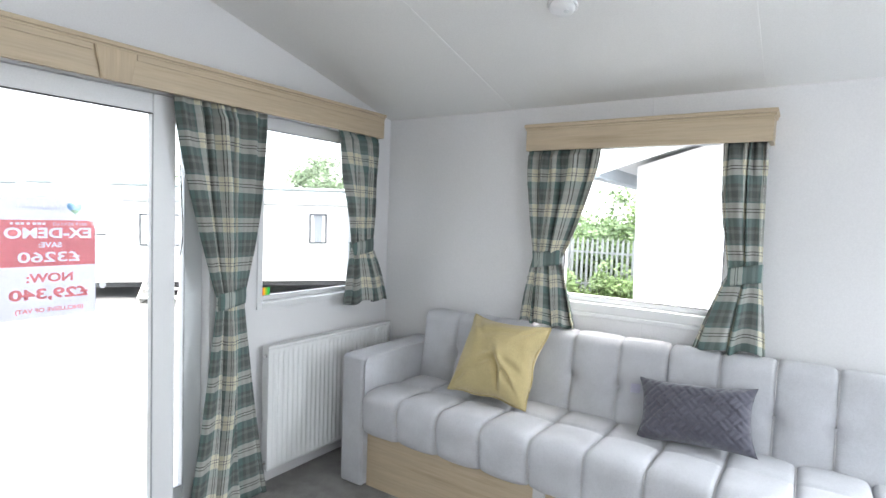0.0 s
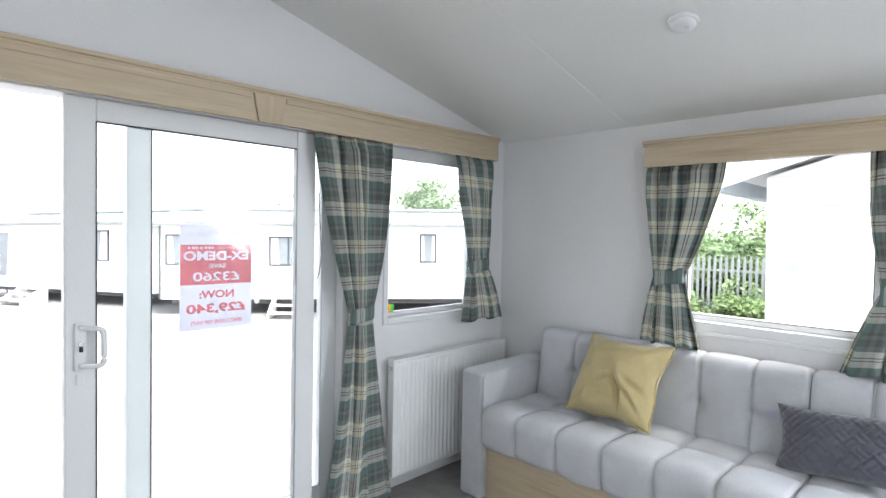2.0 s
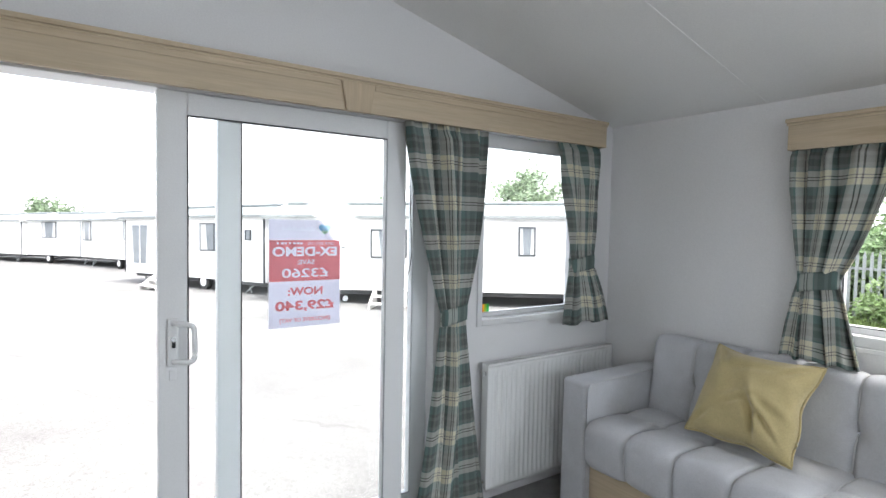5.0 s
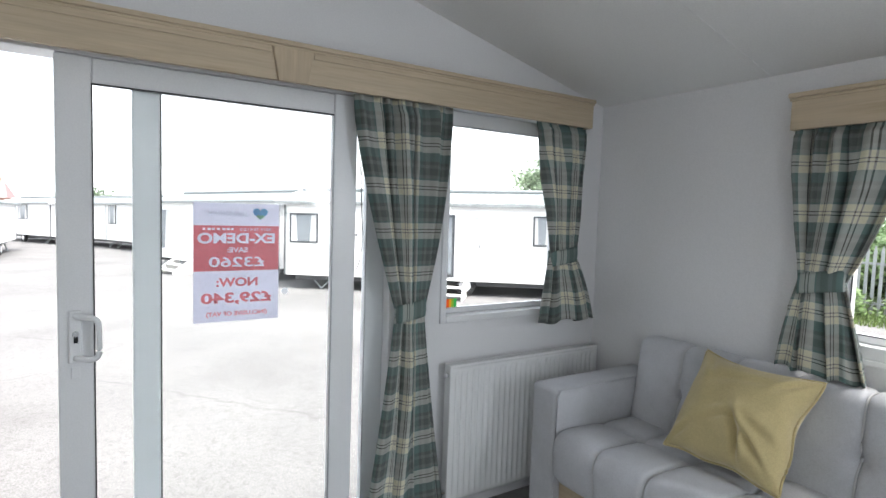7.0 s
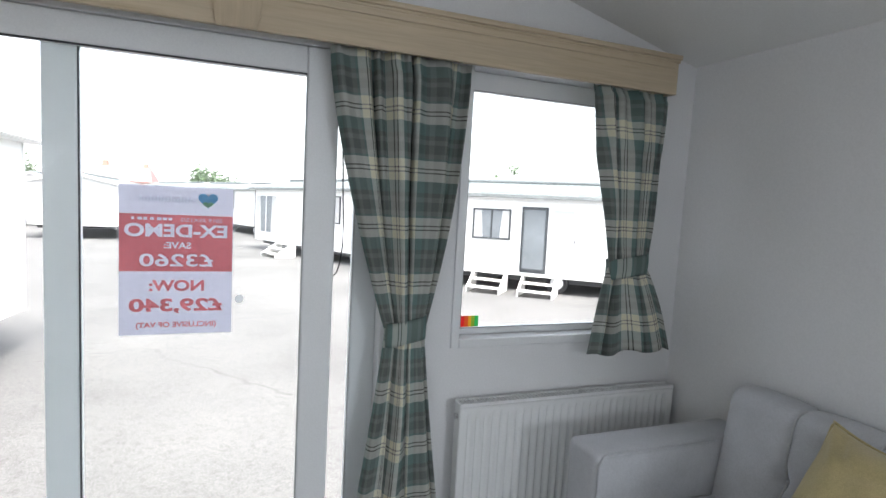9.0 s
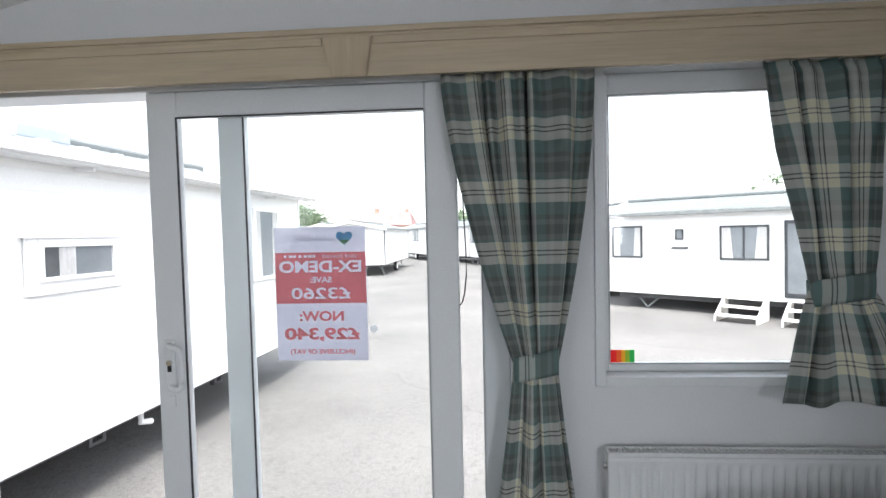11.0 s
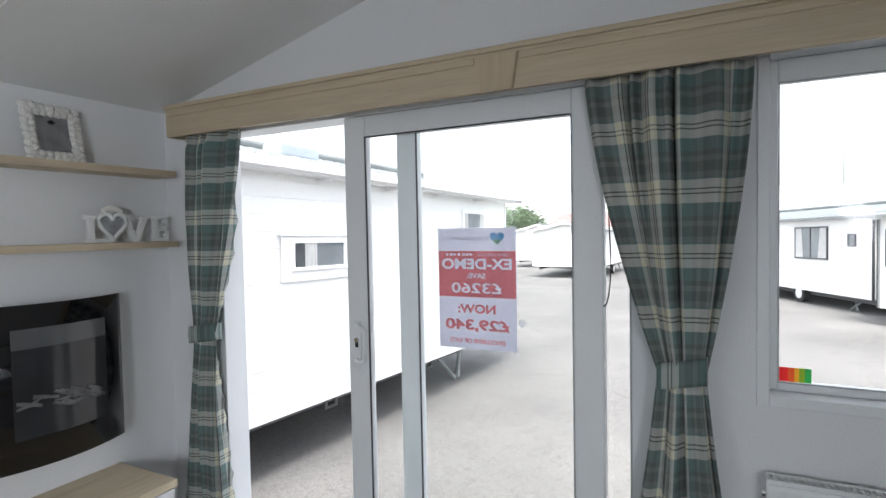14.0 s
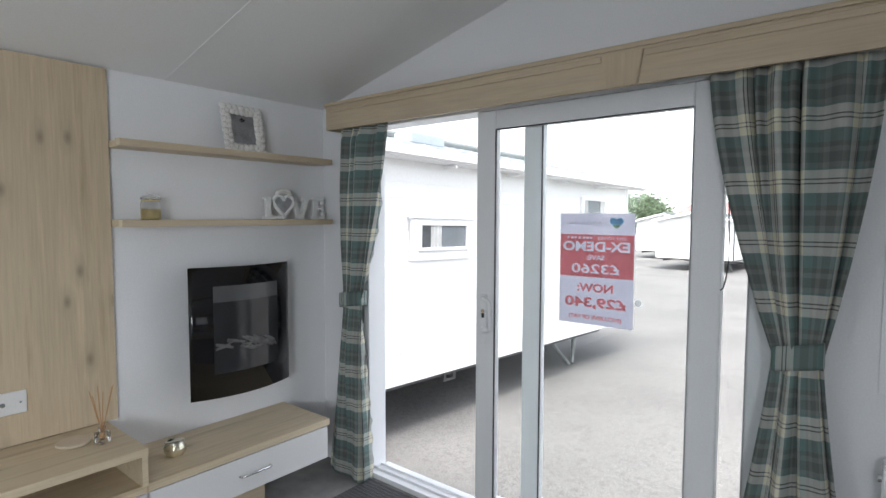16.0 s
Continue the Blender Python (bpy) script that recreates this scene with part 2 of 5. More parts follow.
BLACKGLASS = painted("black_glass", (0.004, 0.004, 0.005), 0.03, 0.1, 30, 2, 0.0)
BLACK = painted("black_enamel", (0.012, 0.012, 0.013), 0.45, 0.15)
FIREBOX = painted("fire_screen", (0.026, 0.027, 0.029), 0.06, 0.15, 60, 4, 0.0)
ASHLOG = painted("ash_grey_log", (0.12, 0.118, 0.115), 0.8, 0.35, 60, 14, 0.6)
WHITEWOOD = painted("white_painted_wood", (0.78, 0.78, 0.77), 0.5, 0.03, 90, 6, 0.1)
RESIN = painted("cream_resin", (0.76, 0.74, 0.7), 0.55, 0.07, 70, 14, 0.2)
CARD = painted("grey_card", (0.36, 0.36, 0.38), 0.5, 0.25, 40, 18, 0.05)
GLASS = glassy("clear_glass")
PANE = glassy("window_glass", (0.985, 0.995, 0.99), 0.0, 1.2)
WAX = painted("cream_wax", (0.75, 0.62, 0.3), 0.5, 0.06, 40, 10, 0.05)
MERCURY = painted("mercury_glass", (0.72, 0.68, 0.56), 0.18, 0.25, 50, 18, 0.15, 0.9)
REED = painted("reed", (0.5, 0.28, 0.13), 0.7, 0.2)
PAPER = paper("sign_paper", (0.6, 0.59, 0.69), 0.7)
RED = paper("sign_red_ink", (0.85, 0.27, 0.275), 0.75)
SIGNGREY = paper("sign_grey_ink", (0.66, 0.68, 0.76))
SIGNBLUE = paper("sign_blue_ink", (0.22, 0.5, 0.72))
SIGNGREEN = paper("sign_green_ink", (0.3, 0.6, 0.4))
BANDS = [paper("band_ink", c) for c in ((0.8, 0.02, 0.02), (0.75, 0.1, 0.02), (0.75, 0.36, 0.02), (0.25, 0.4, 0.03), (0.03, 0.4, 0.08))]
TARMAC = tarmac("tarmac")
CARPET = carpet("grey_carpet", (0.34, 0.33, 0.32))
MATTING = carpet("dark_ribbed_mat", (0.07, 0.07, 0.075))
SIDING = painted("white_siding", (0.8, 0.8, 0.79), 0.45, 0.02, 60, 0.7, 0.05)
TRIM = painted("white_trim", (0.8, 0.8, 0.8), 0.4, 0.02)
ROOFTILE = painted("grey_green_tile_sheet", (0.15, 0.168, 0.17), 0.5, 0.12, 30, 2, 0.1)
DARKTRIM = painted("dark_grey_trim", (0.05, 0.055, 0.06), 0.4, 0.1)
FENCING = painted("weathered_galvanised_pale", (0.3, 0.315, 0.31), 0.6, 0.12, 60, 6, 0.1, 0.2)
ROOF_EDGE = painted("slate_blue_edging", (0.38, 0.43, 0.48), 0.45, 0.08, 40, 3, 0.05)
STEEL = painted("galvanised_steel", (0.25, 0.265, 0.26), 0.5, 0.15, 60, 6, 0.1, 0.4)
CHASSIS = painted("dull_steel_chassis", (0.09, 0.092, 0.095), 0.6, 0.2)
TYRE = painted("tyre_rubber", (0.02, 0.02, 0.02), 0.8, 0.2)
STEPWOOD = painted("whitewashed_step_timber", (0.72, 0.71, 0.69), 0.7, 0.1, 60, 5, 0.2)
DARKGLASS = painted("dark_window_glass", (0.2, 0.22, 0.235), 0.08, 0.15, 20, 1.2, 0.0)
NETS = fabric("net_curtain", (0.55, 0.55, 0.54))
REDROOF = painted("red_clay_tiles", (0.27, 0.15, 0.145), 0.75, 0.15, 8, 0.6, 0.1)
BRICK = painted("pale_red_brick", (0.4, 0.24, 0.19), 0.85, 0.15, 8, 0.5, 0.1)
BARK = painted("bark", (0.1, 0.08, 0.06), 0.9, 0.3, 30, 4, 0.5)
LEAF = leaves("tree_leaf", (0.17, 0.25, 0.1))
LEAF_BLUE = leaves("dark_leaf", (0.14, 0.21, 0.1))
# paled copy of the leaf green: distance haze is put into the colour
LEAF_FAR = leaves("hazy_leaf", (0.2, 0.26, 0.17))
GRASS = leaves("grass_blade", (0.12, 0.17, 0.05))

from mathutils.geometry import delaunay_2d_cdt


# ---- building helpers ----
def thing(name, label, category, at=(0, 0, 0), turn=(0, 0, 0), group="", kind=""):
    ob = new(name)
    ob.matrix_basis = pose(*at, *turn)
    ob.empty_display_size = 0.05
    return tagged(ob, label, category, group, kind)


def part(name, bm, material, parent=None, label="", smooth=False, normals=True):
    if normals:
        bmesh.ops.recalc_face_normals(bm, faces=bm.faces)
    me = bpy.data.meshes.new(name)
    bm.to_mesh(me)
    bm.free()
    me.materials.append(material)
    if smooth:
        me.polygons.foreach_set("use_smooth", [True] * len(me.polygons))
    ob = new(name, me)
    ob.parent = parent
    return tagged(ob, label)


def add_box(bm, x0, x1, y0, y1, z0, z1, bevel=0.0, seg=2):
    m = Matrix.Translation(((x0 + x1) / 2, (y0 + y1) / 2, (z0 + z1) / 2)) @ Matrix.Diagonal((x1 - x0, y1 - y0, z1 - z0, 1))
    vs = bmesh.ops.create_cube(bm, size=1, matrix=m)["verts"]
    if bevel:
        es = list({e for v in vs for e in v.link_edges})
        bmesh.ops.bevel(bm, geom=es, offset=bevel, segments=seg, affect="EDGES", profile=0.5, clamp_overlap=True)
    return vs


def box(x0, x1, y0, y1, z0, z1, bevel=0.0, seg=2):
    bm = bmesh.new()
    add_box(bm, x0, x1, y0, y1, z0, z1, bevel, seg)
    return bm


def boxes(*spans, bevel=0.0):
    bm = bmesh.new()
    for s in spans:
        add_box(bm, *s, bevel)
    return bm


def add_rod(bm, a, b, r, seg=8, r2=None):
    a, b = Vector(a), Vector(b)
    d = b - a
    m = Matrix.Translation((a + b) / 2) @ d.to_track_quat("Z", "Y").to_matrix().to_4x4()
    bmesh.ops.create_cone(bm, cap_ends=True, segments=seg, radius1=r, radius2=r if r2 is None else r2, depth=d.length, matrix=m)


def rod(a, b, r, seg=8, r2=None):
    bm = bmesh.new()
    add_rod(bm, a, b, r, seg, r2)
    return bm


def tube(points, r, seg=6):
    """A round bar through the points."""
    bm = bmesh.new()
    pts = [Vector(p) for p in points]
    rings = []
    for i, p in enumerate(pts):
        d = (pts[min(i + 1, len(pts) - 1)] - pts[max(i - 1, 0)]).normalized()
        q = d.to_track_quat("Z", "Y").to_matrix()
        rings.append([bm.verts.new(p + q @ Vector((r * math.cos(k * math.tau / seg), r * math.sin(k * math.tau / seg), 0))) for k in range(seg)])
    for a, b in zip(rings, rings[1:]):
        for k in range(seg):
            bm.faces.new((a[k], a[(k + 1) % seg], b[(k + 1) % seg], b[k]))
    bm.faces.new(rings[0][::-1])
    bm.faces.new(rings[-1])
    return bm


def lathe(profile, at=(0, 0, 0), seg=24, axis="z"):
    """A turned body: (radius, height) pairs from bottom to top."""
    bm = bmesh.new()
    rings = []
    for r, z in profile:
        rings.append([bm.verts.new(Vector(at) + Vector((r * math.cos(k * math.tau / seg), r * math.sin(k * math.tau / seg), z))) for k in range(seg)])
    for a, b in zip(rings, rings[1:]):
        for k in range(seg):
            bm.faces.new((a[k], a[(k + 1) % seg], b[(k + 1) % seg], b[k]))
    bm.faces.new(rings[0][::-1])
    bm.faces.new(rings[-1])
    return bm


def grid_sheet(nu, nv, at, uv=None, closed=False):
    """A sheet of nu by nv cells whose corners at(i/nu, j/nv) gives; uv likewise."""
    bm = bmesh.new()
    vs = [[bm.verts.new(at(i / nu, j / nv)) for i in range(nu + 1)] for j in range(nv + 1)]
    lay = bm.loops.layers.uv.new("UVMap") if uv else None
    for j in range(nv):
        for i in range(nu):
            f = bm.faces.new((vs[j][i], vs[j][i + 1], vs[j + 1][i + 1], vs[j + 1][i]))
            if uv:
                for lp, (a, b) in zip(f.loops, ((i, j), (i + 1, j), (i + 1, j + 1), (i, j + 1))):
                    lp[lay].uv = uv(a / nu, b / nv)
    return bm


def rounded_profile(pts, r, seg=6):
    """A polyline with its inner corners rounded."""
    out = [Vector(pts[0])]
    for a, b, c in zip(pts, pts[1:], pts[2:]):
        a, b, c = Vector(a), Vector(b), Vector(c)
        d0, d1 = (a - b), (c - b)
        k = min(r, d0.length * 0.49, d1.length * 0.49)
        p0, p1 = b + d0.normalized() * k, b + d1.normalized() * k
        for i in range(seg + 1):
            t = i / seg
            out.append(p0 * (1 - t) ** 2 + b * 2 * t * (1 - t) + p1 * t * t)
    out.append(Vector(pts[-1]))
    return out


def resample(pts, n):
    ds = [0.0]
    for a, b in zip(pts, pts[1:]):
        ds.append(ds[-1] + (b - a).length)
    out = []
    for i in range(n + 1):
        s = ds[-1] * i / n
        j = max(k for k in range(len(ds)) if ds[k] <= s + 1e-9)
        j = min(j, len(pts) - 2)
        t = (s - ds[j]) / max(1e-9, ds[j + 1] - ds[j])
        out.append(pts[j].lerp(pts[j + 1], t))
    return out, ds[-1]


def prism(outline, axis, lo, hi):
    """A flat outline pushed through from lo to hi along an axis (0 x, 1 y, 2 z)."""
    bm = bmesh.new()

    def p(a, b, c):
        return {0: (c, a, b), 1: (a, c, b), 2: (a, b, c)}[axis]
    r0 = [bm.verts.new(p(a, b, lo)) for a, b in outline]
    r1 = [bm.verts.new(p(a, b, hi)) for a, b in outline]
    k = len(outline)
    for i in range(k):
        bm.faces.new((r0[i], r0[(i + 1) % k], r1[(i + 1) % k], r1[i]))
    bm.faces.new(r0[::-1])
    bm.faces.new(r1)
    return bm


def letters(text, size, material, parent, at, turn, extrude=0.0, align="CENTER", bold=0.0, name="lettering", width=0.0):
    """Words as one mesh; at and turn place the baseline's middle. width: squeeze or stretch to this length."""
    cu = bpy.data.curves.new("words", "FONT")
    cu.body, cu.size, cu.extrude, cu.offset = text, size, extrude, bold
    cu.align_x = align
    tmp = bpy.data.objects.new("words", cu)
    scene.collection.objects.link(tmp)
    dg = bpy.context.evaluated_depsgraph_get()
    me = bpy.data.meshes.new_from_object(tmp.evaluated_get(dg))
    bpy.data.objects.remove(tmp)
    if width:
        xs = [v.co.x for v in me.vertices]
        k = width / max(1e-6, max(xs) - min(xs))
        for v in me.vertices:
            v.co.x *= k
    me.transform(pose(*at, *turn))
    me.materials.clear()
    me.materials.append(material)
    ob = new(name, me)
    ob.parent = parent
    return ob


# ---- plan (metres) ----
Y0, Y1 = -0.68, 2.885          # the television wall and the sofa wall
XB = 5.2                       # the far end behind the walk
EAVE, RIDGE, YR = 2.045, 2.49, 1.1025
DOOR = (-0.345, 1.65, 0.0, 1.945)
WIN = (1.885, 2.64, 0.945, 1.93)
WINR = (1.17, 2.03, 1.0, 1.86)


def ceiling_z(y):
    return EAVE + (RIDGE - EAVE) * (1 - abs(y - YR) / (Y1 - YR))


# ---- floor ----
tagged(part("floor", box(0, XB, Y0, Y1, -0.06, 0.0), CARPET), "mottled grey short-pile carpet over the whole room", "floor", kind="structure")

# ---- gable wall with its door opening and window opening ----
WT = 0.11


def wall_cells(us, vs, hole, low, high, place):
    """Wall blocks between the cuts us and vs, left out where hole(u, v) says so."""
    bm = bmesh.new()
    for a, b in zip(us, us[1:]):
        for c, d in zip(vs, vs[1:]):
            if not hole((a + b) / 2, (c + d) / 2):
                add_box(bm, *place(a, b, c, d, low, high))
    bmesh.ops.remove_doubles(bm, verts=bm.verts, dist=1e-5)
    return bm


def in_openings(y, z):
    return any(o[0] < y < o[1] and o[2] < z < o[3] for o in (DOOR, WIN))


bm = wall_cells([Y0 - WT, DOOR[0], DOOR[1], WIN[0], WIN[1], Y1 + WT], [-0.06, 0.0, WIN[2], WIN[3], DOOR[3], EAVE],
                in_openings, -WT, 0.0, lambda a, b, c, d, lo, hi: (lo, hi, a, b, c, d))
vs = [bm.verts.new((x, y, z)) for x in (-WT, 0.0) for y, z in ((Y0 - WT, EAVE), (Y1 + WT, EAVE), (YR, RIDGE + 0.03))]
for f in ((0, 1, 2), (5, 4, 3), (0, 2, 5, 3), (1, 4, 5, 2), (0, 3, 4, 1)):
    bm.faces.new([vs[i] for i in f])
gable = tagged(part("wall_west", bm, WALL), "white vinyl-faced gable wall with a sliding door and window", "wall", kind="structure")

bm = wall_cells([0.0, WINR[0], WINR[1], 3.5, 4.75, XB], [-0.06, WINR[2], WINR[3], EAVE], lambda x, z: (WINR[0] < x < WINR[1] or 3.5 < x < 4.75) and WINR[2] < z < WINR[3],
                Y1, Y1 + WT, lambda a, b, c, d, lo, hi: (a, b, lo, hi, c, d))
side = tagged(part("wall_north", bm, WALL), "white vinyl-faced side wall behind the sofa", "wall", kind="structure")
bm = wall_cells([0.0, 3.75, 4.95, XB], [-0.06, WINR[2], WINR[3], EAVE], lambda x, z: 3.75 < x < 4.95 and WINR[2] < z < WINR[3],
                Y0 - WT, Y0, lambda a, b, c, d, lo, hi: (a, b, lo, hi, c, d))
tagged(part("wall_south", bm, WALL), "white vinyl-faced side wall with fire and shelves", "wall", kind="structure")
# end wall out of view, coloured grey to hold down bounced light
bm = box(XB, XB + WT, Y0 - WT, Y1 + WT, -0.06, EAVE)
vs = [bm.verts.new((x, y, z)) for x in (XB, XB + WT) for y, z in ((Y0 - WT, EAVE), (Y1 + WT, EAVE), (YR, RIDGE + 0.03))]
for f in ((0, 1, 2), (5, 4, 3), (0, 2, 5, 3), (1, 4, 5, 2), (0, 3, 4, 1)):
    bm.faces.new([vs[i] for i in f])
tagged(part("wall_east", bm, GREY_LAM), "plain unseen end wall, grey to cut bounced light", "wall", kind="structure")

# vaulted ceiling in 1.22 m boards with thin cover strips on the joints
bm = bmesh.new()
for ya, yb in ((Y0 - WT, YR), (YR, Y1 + WT)):
    za, zb = ceiling_z(ya), ceiling_z(yb)
    v = [bm.verts.new(p) for p in ((-WT, ya, za), (XB + WT, ya, za), (XB + WT, yb, zb), (-WT, yb, zb),
                                   (-WT, ya, za + 0.06), (XB + WT, ya, za + 0.06), (XB + WT, yb, zb + 0.06), (-WT, yb, zb + 0.06))]
    for f in ((0, 1, 2, 3), (7, 6, 5, 4), (0, 4, 5, 1), (1, 5, 6, 2), (2, 6, 7, 3), (3, 7, 4, 0)):
        bm.faces.new([v[i] for i in f])
for xs in (0.885, 2.105, 3.325, 4.545):
    for ya, yb in ((Y0, YR), (YR, Y1)):
        za, zb = ceiling_z(ya), ceiling_z(yb)
        v = [bm.verts.new(p) for p in ((xs - 0.0035, ya, za - 0.0018), (xs + 0.0035, ya, za - 0.0018), (xs + 0.0035, yb, zb - 0.0018), (xs - 0.0035, yb, zb - 0.0018),
                                       (xs - 0.0045, ya, za + 0.002), (xs + 0.0045, ya, za + 0.002), (xs + 0.0045, yb, zb + 0.002), (xs - 0.0045, yb, zb + 0.002))]
        for f in ((0, 1, 2, 3), (0, 4, 5, 1), (1, 5, 6, 2), (2, 6, 7, 3), (3, 7, 4, 0)):
            bm.faces.new([v[i] for i in f])
tagged(part("ceiling", bm, CEIL), "white vaulted ceiling of boards with cover strips", "ceiling", kind="structure")
tagged(part("ridge_trim", box(0.2, XB, YR - 0.045, YR + 0.045, RIDGE - 0.068, RIDGE - 0.012, 0.004), OAK_X), "pale oak ridge beam under the ceiling peak", "beam", kind="structure")
# joint cover strips on the walls
tagged(part("trim", boxes((1.626, 1.642, Y1 - 0.004, Y1, 0.0, WINR[2] - 0.045), (1.626, 1.642, Y1 - 0.004, Y1, 1.93, EAVE)), WALL), "thin white wall joint strip", "trim", kind="structure")

# ---- sliding door ----
y0, y1, z0, z1 = DOOR
door = thing("door_1", "white sliding patio door pushed half open", "door", kind="structure")
part("door_frame", boxes((-WT - 0.01, 0.006, y0, y0 + 0.05, 0.0, z1), (-WT - 0.01, 0.006, y1 - 0.05, y1, 0.0, z1),
                         (-WT - 0.01, 0.006, y0 + 0.05, y1 - 0.05, z1 - 0.04, z1), bevel=0.004), UPVC, door)
part("sill", boxes((-WT - 0.03, 0.012, y0 + 0.05, y1 - 0.05, 0.0, 0.03), (-0.035, -0.028, y0 + 0.05, y1 - 0.05, 0.03, 0.045),
                   (-0.085, -0.078, y0 + 0.05, y1 - 0.05, 0.03, 0.045), bevel=0.003), UPVC, door)


def door_leaf(xa, xb, ya, yb, za, zb, stile, top, bottom, parent, mat):
    leaf = part("leaf", boxes((xa, xb, ya, ya + stile, za, zb), (xa, xb, yb - stile, yb, za, zb),
                              (xa + 0.002, xb - 0.002, ya + stile, yb - stile, zb - top, zb), (xa + 0.002, xb - 0.002, ya + stile, yb - stile, za, za + bottom), bevel=0.006), mat, parent)
    xm = (xa + xb) / 2
    part("seal", boxes((xb - 0.006, xb + 0.001, ya + stile - 0.001, ya + stile + 0.003, za + bottom, zb - top),
                       (xb - 0.006, xb + 0.001, ya + stile + 0.003, yb - stile - 0.003, zb - top - 0.004, zb - top + 0.001)), RUBBER, leaf)
    part("seal", boxes((xb - 0.006, xb + 0.001, yb - stile - 0.003, yb - stile + 0.001, za + bottom, zb - top),
                       (xb - 0.006, xb + 0.001, ya + stile + 0.003, yb - stile - 0.003, za + bottom - 0.001, za + bottom + 0.004)), GREYSEAL, leaf, "grey glazing seal")
    p = part("pane", box(xm - 0.003, xm + 0.003, ya + stile - 0.004, yb - stile + 0.004, za + bottom - 0.004, zb - top + 0.004), PANE, leaf)
    p.visible_shadow = False
    return leaf


inner = door_leaf(-0.042, 0.004, 0.418, 1.438, 0.046, 1.903, 0.1, 0.083, 0.1, door, UPVC)
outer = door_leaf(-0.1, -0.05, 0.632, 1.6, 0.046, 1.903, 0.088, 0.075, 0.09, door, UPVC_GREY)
# pull handle with lock cylinder
hy, hz_ = 0.466, 0.998
handle = part("door_handle", box(0.004, 0.016, hy - 0.019, hy + 0.019, hz_ - 0.088, hz_ + 0.088, 0.006), UPVC, inner, "white pull handle")
loop = rounded_profile([(hy, 0.07), (hy + 0.064, 0.068), (hy + 0.067, -0.068), (hy, -0.07)], 0.026)
part("grip", tube([(0.014 + 0.042 * min(1.0, (p.x - hy) / 0.04), p.x, hz_ + p.y) for p in resample(loop, 28)[0]], 0.0095, 10), UPVC, handle, smooth=True)
cyl = part("lock_cylinder", rod((0.014, hy + 0.002, hz_ + 0.012), (0.024, hy + 0.002, hz_ + 0.012), 0.0095, 14), CHROME, handle, "metal lock cylinder")
part("key_slot", box(0.016, 0.0235, hy - 0.004, hy + 0.008, hz_ - 0.018, hz_ + 0.004, 0.002), BLACK, cyl)
part("keyhole_plate", box(0.004, 0.009, hy - 0.012, hy + 0.012, hz_ - 0.14, hz_ - 0.1, 0.003), UPVC, inner)
# cord hanging by the leaf
tagged(part("cord", tube([(0.012, 1.452, 1.62), (0.015, 1.456, 1.5), (0.018, 1.462, 1.36), (0.018, 1.462, 1.29), (0.015, 1.455, 1.23), (0.009, 1.447, 1.2), (0.006, 1.438, 1.19)], 0.0022), BLACK), "thin dark cord hanging on the door leaf", "cord")

# ---- price notice taped to the door glass, printed side outward ----
sx = -0.031
sign = thing("price_sign", "white and red printed price notice taped to the door glass", "sign", (sx, 0.976, 1.005), (0, 0, 0))
part("sheet", grid_sheet(6, 8, lambda u, v: (0.0004 * math.sin(3 * u + 4 * v), -0.154 + 0.308 * u, 0.446 * v)), PAPER, sign)
film = part("laminate_edge", boxes((-0.0006, 0.0004, -0.16, -0.1545, -0.006, 0.452), (-0.0006, 0.0004, 0.1545, 0.16, -0.006, 0.452), (-0.0006, 0.0004, -0.1545, 0.1545, -0.006, -0.0005), (-0.0006, 0.0004, -0.1545, 0.1545, 0.4465, 0.452)), glassy("laminate_film", (0.96, 0.96, 0.97), 0.05), sign)
film.visible_shadow = False


def sign_words(text, z, size, width, mat, bold=0.0, x=0.0012, extrude=0.0):
    # the print faces outward, so from the room it reads reversed
    return letters(text, size, mat, sign, (x, 0, z), (90, 0, -90), extrude, "CENTER", bold, "lettering", width)


def ink_with_bare_words(words, bars, y0, y1, z0, z1, x):
    """A printed panel in which the words are bare paper: triangulated round the letters."""
    pts = [(y0, z0), (y1, z0), (y1, z1), (y0, z1)]
    faces = []
    for args in words:
        shift = args[6] if len(args) > 6 else 0.0
        ob = sign_words(*args[:6], extrude=0.0)
        base = len(pts)
        pts += [(v.co.y + shift, v.co.z) for v in ob.data.vertices]
        for p in ob.data.polygons:
            f = [base + i for i in p.vertices]
            area = sum(pts[a][0] * pts[b][1] - pts[b][0] * pts[a][1] for a, b in zip(f, f[1:] + f[:1]))
            if abs(area) > 1e-9:
                faces.append(f if area > 0 else f[::-1])
        bpy.data.objects.remove(ob)
    for a, b, c, d in bars:
        base = len(pts)
        pts += [(a, c), (b, c), (b, d), (a, d)]
        faces.append([base, base + 1, base + 2, base + 3])
    ring = [(a, b) for f in faces for a, b in zip(f, f[1:] + f[:1])]
    out = delaunay_2d_cdt([Vector(p) for p in pts], [(0, 1), (1, 2), (2, 3), (3, 0)] + ring, [], 0, 1e-6)

    def bare(q):
        for f in faces:
            inside = False
            for a, b in zip(f, f[1:] + f[:1]):
                (ax, az), (bx, bz) = pts[a], pts[b]
                if (az > q.y) != (bz > q.y) and q.x < (bx - ax) * (q.y - az) / (bz - az) + ax:
                    inside = not inside
            if inside:
                return True
        return False
    bm = bmesh.new()
    vs = [bm.verts.new((x, p.x, p.y)) for p in out[0]]
    for f in out[2]:
        if not bare(sum((out[0][i] for i in f), Vector((0, 0))) / len(f)):
            bm.faces.new([vs[i] for i in f])
    return bm


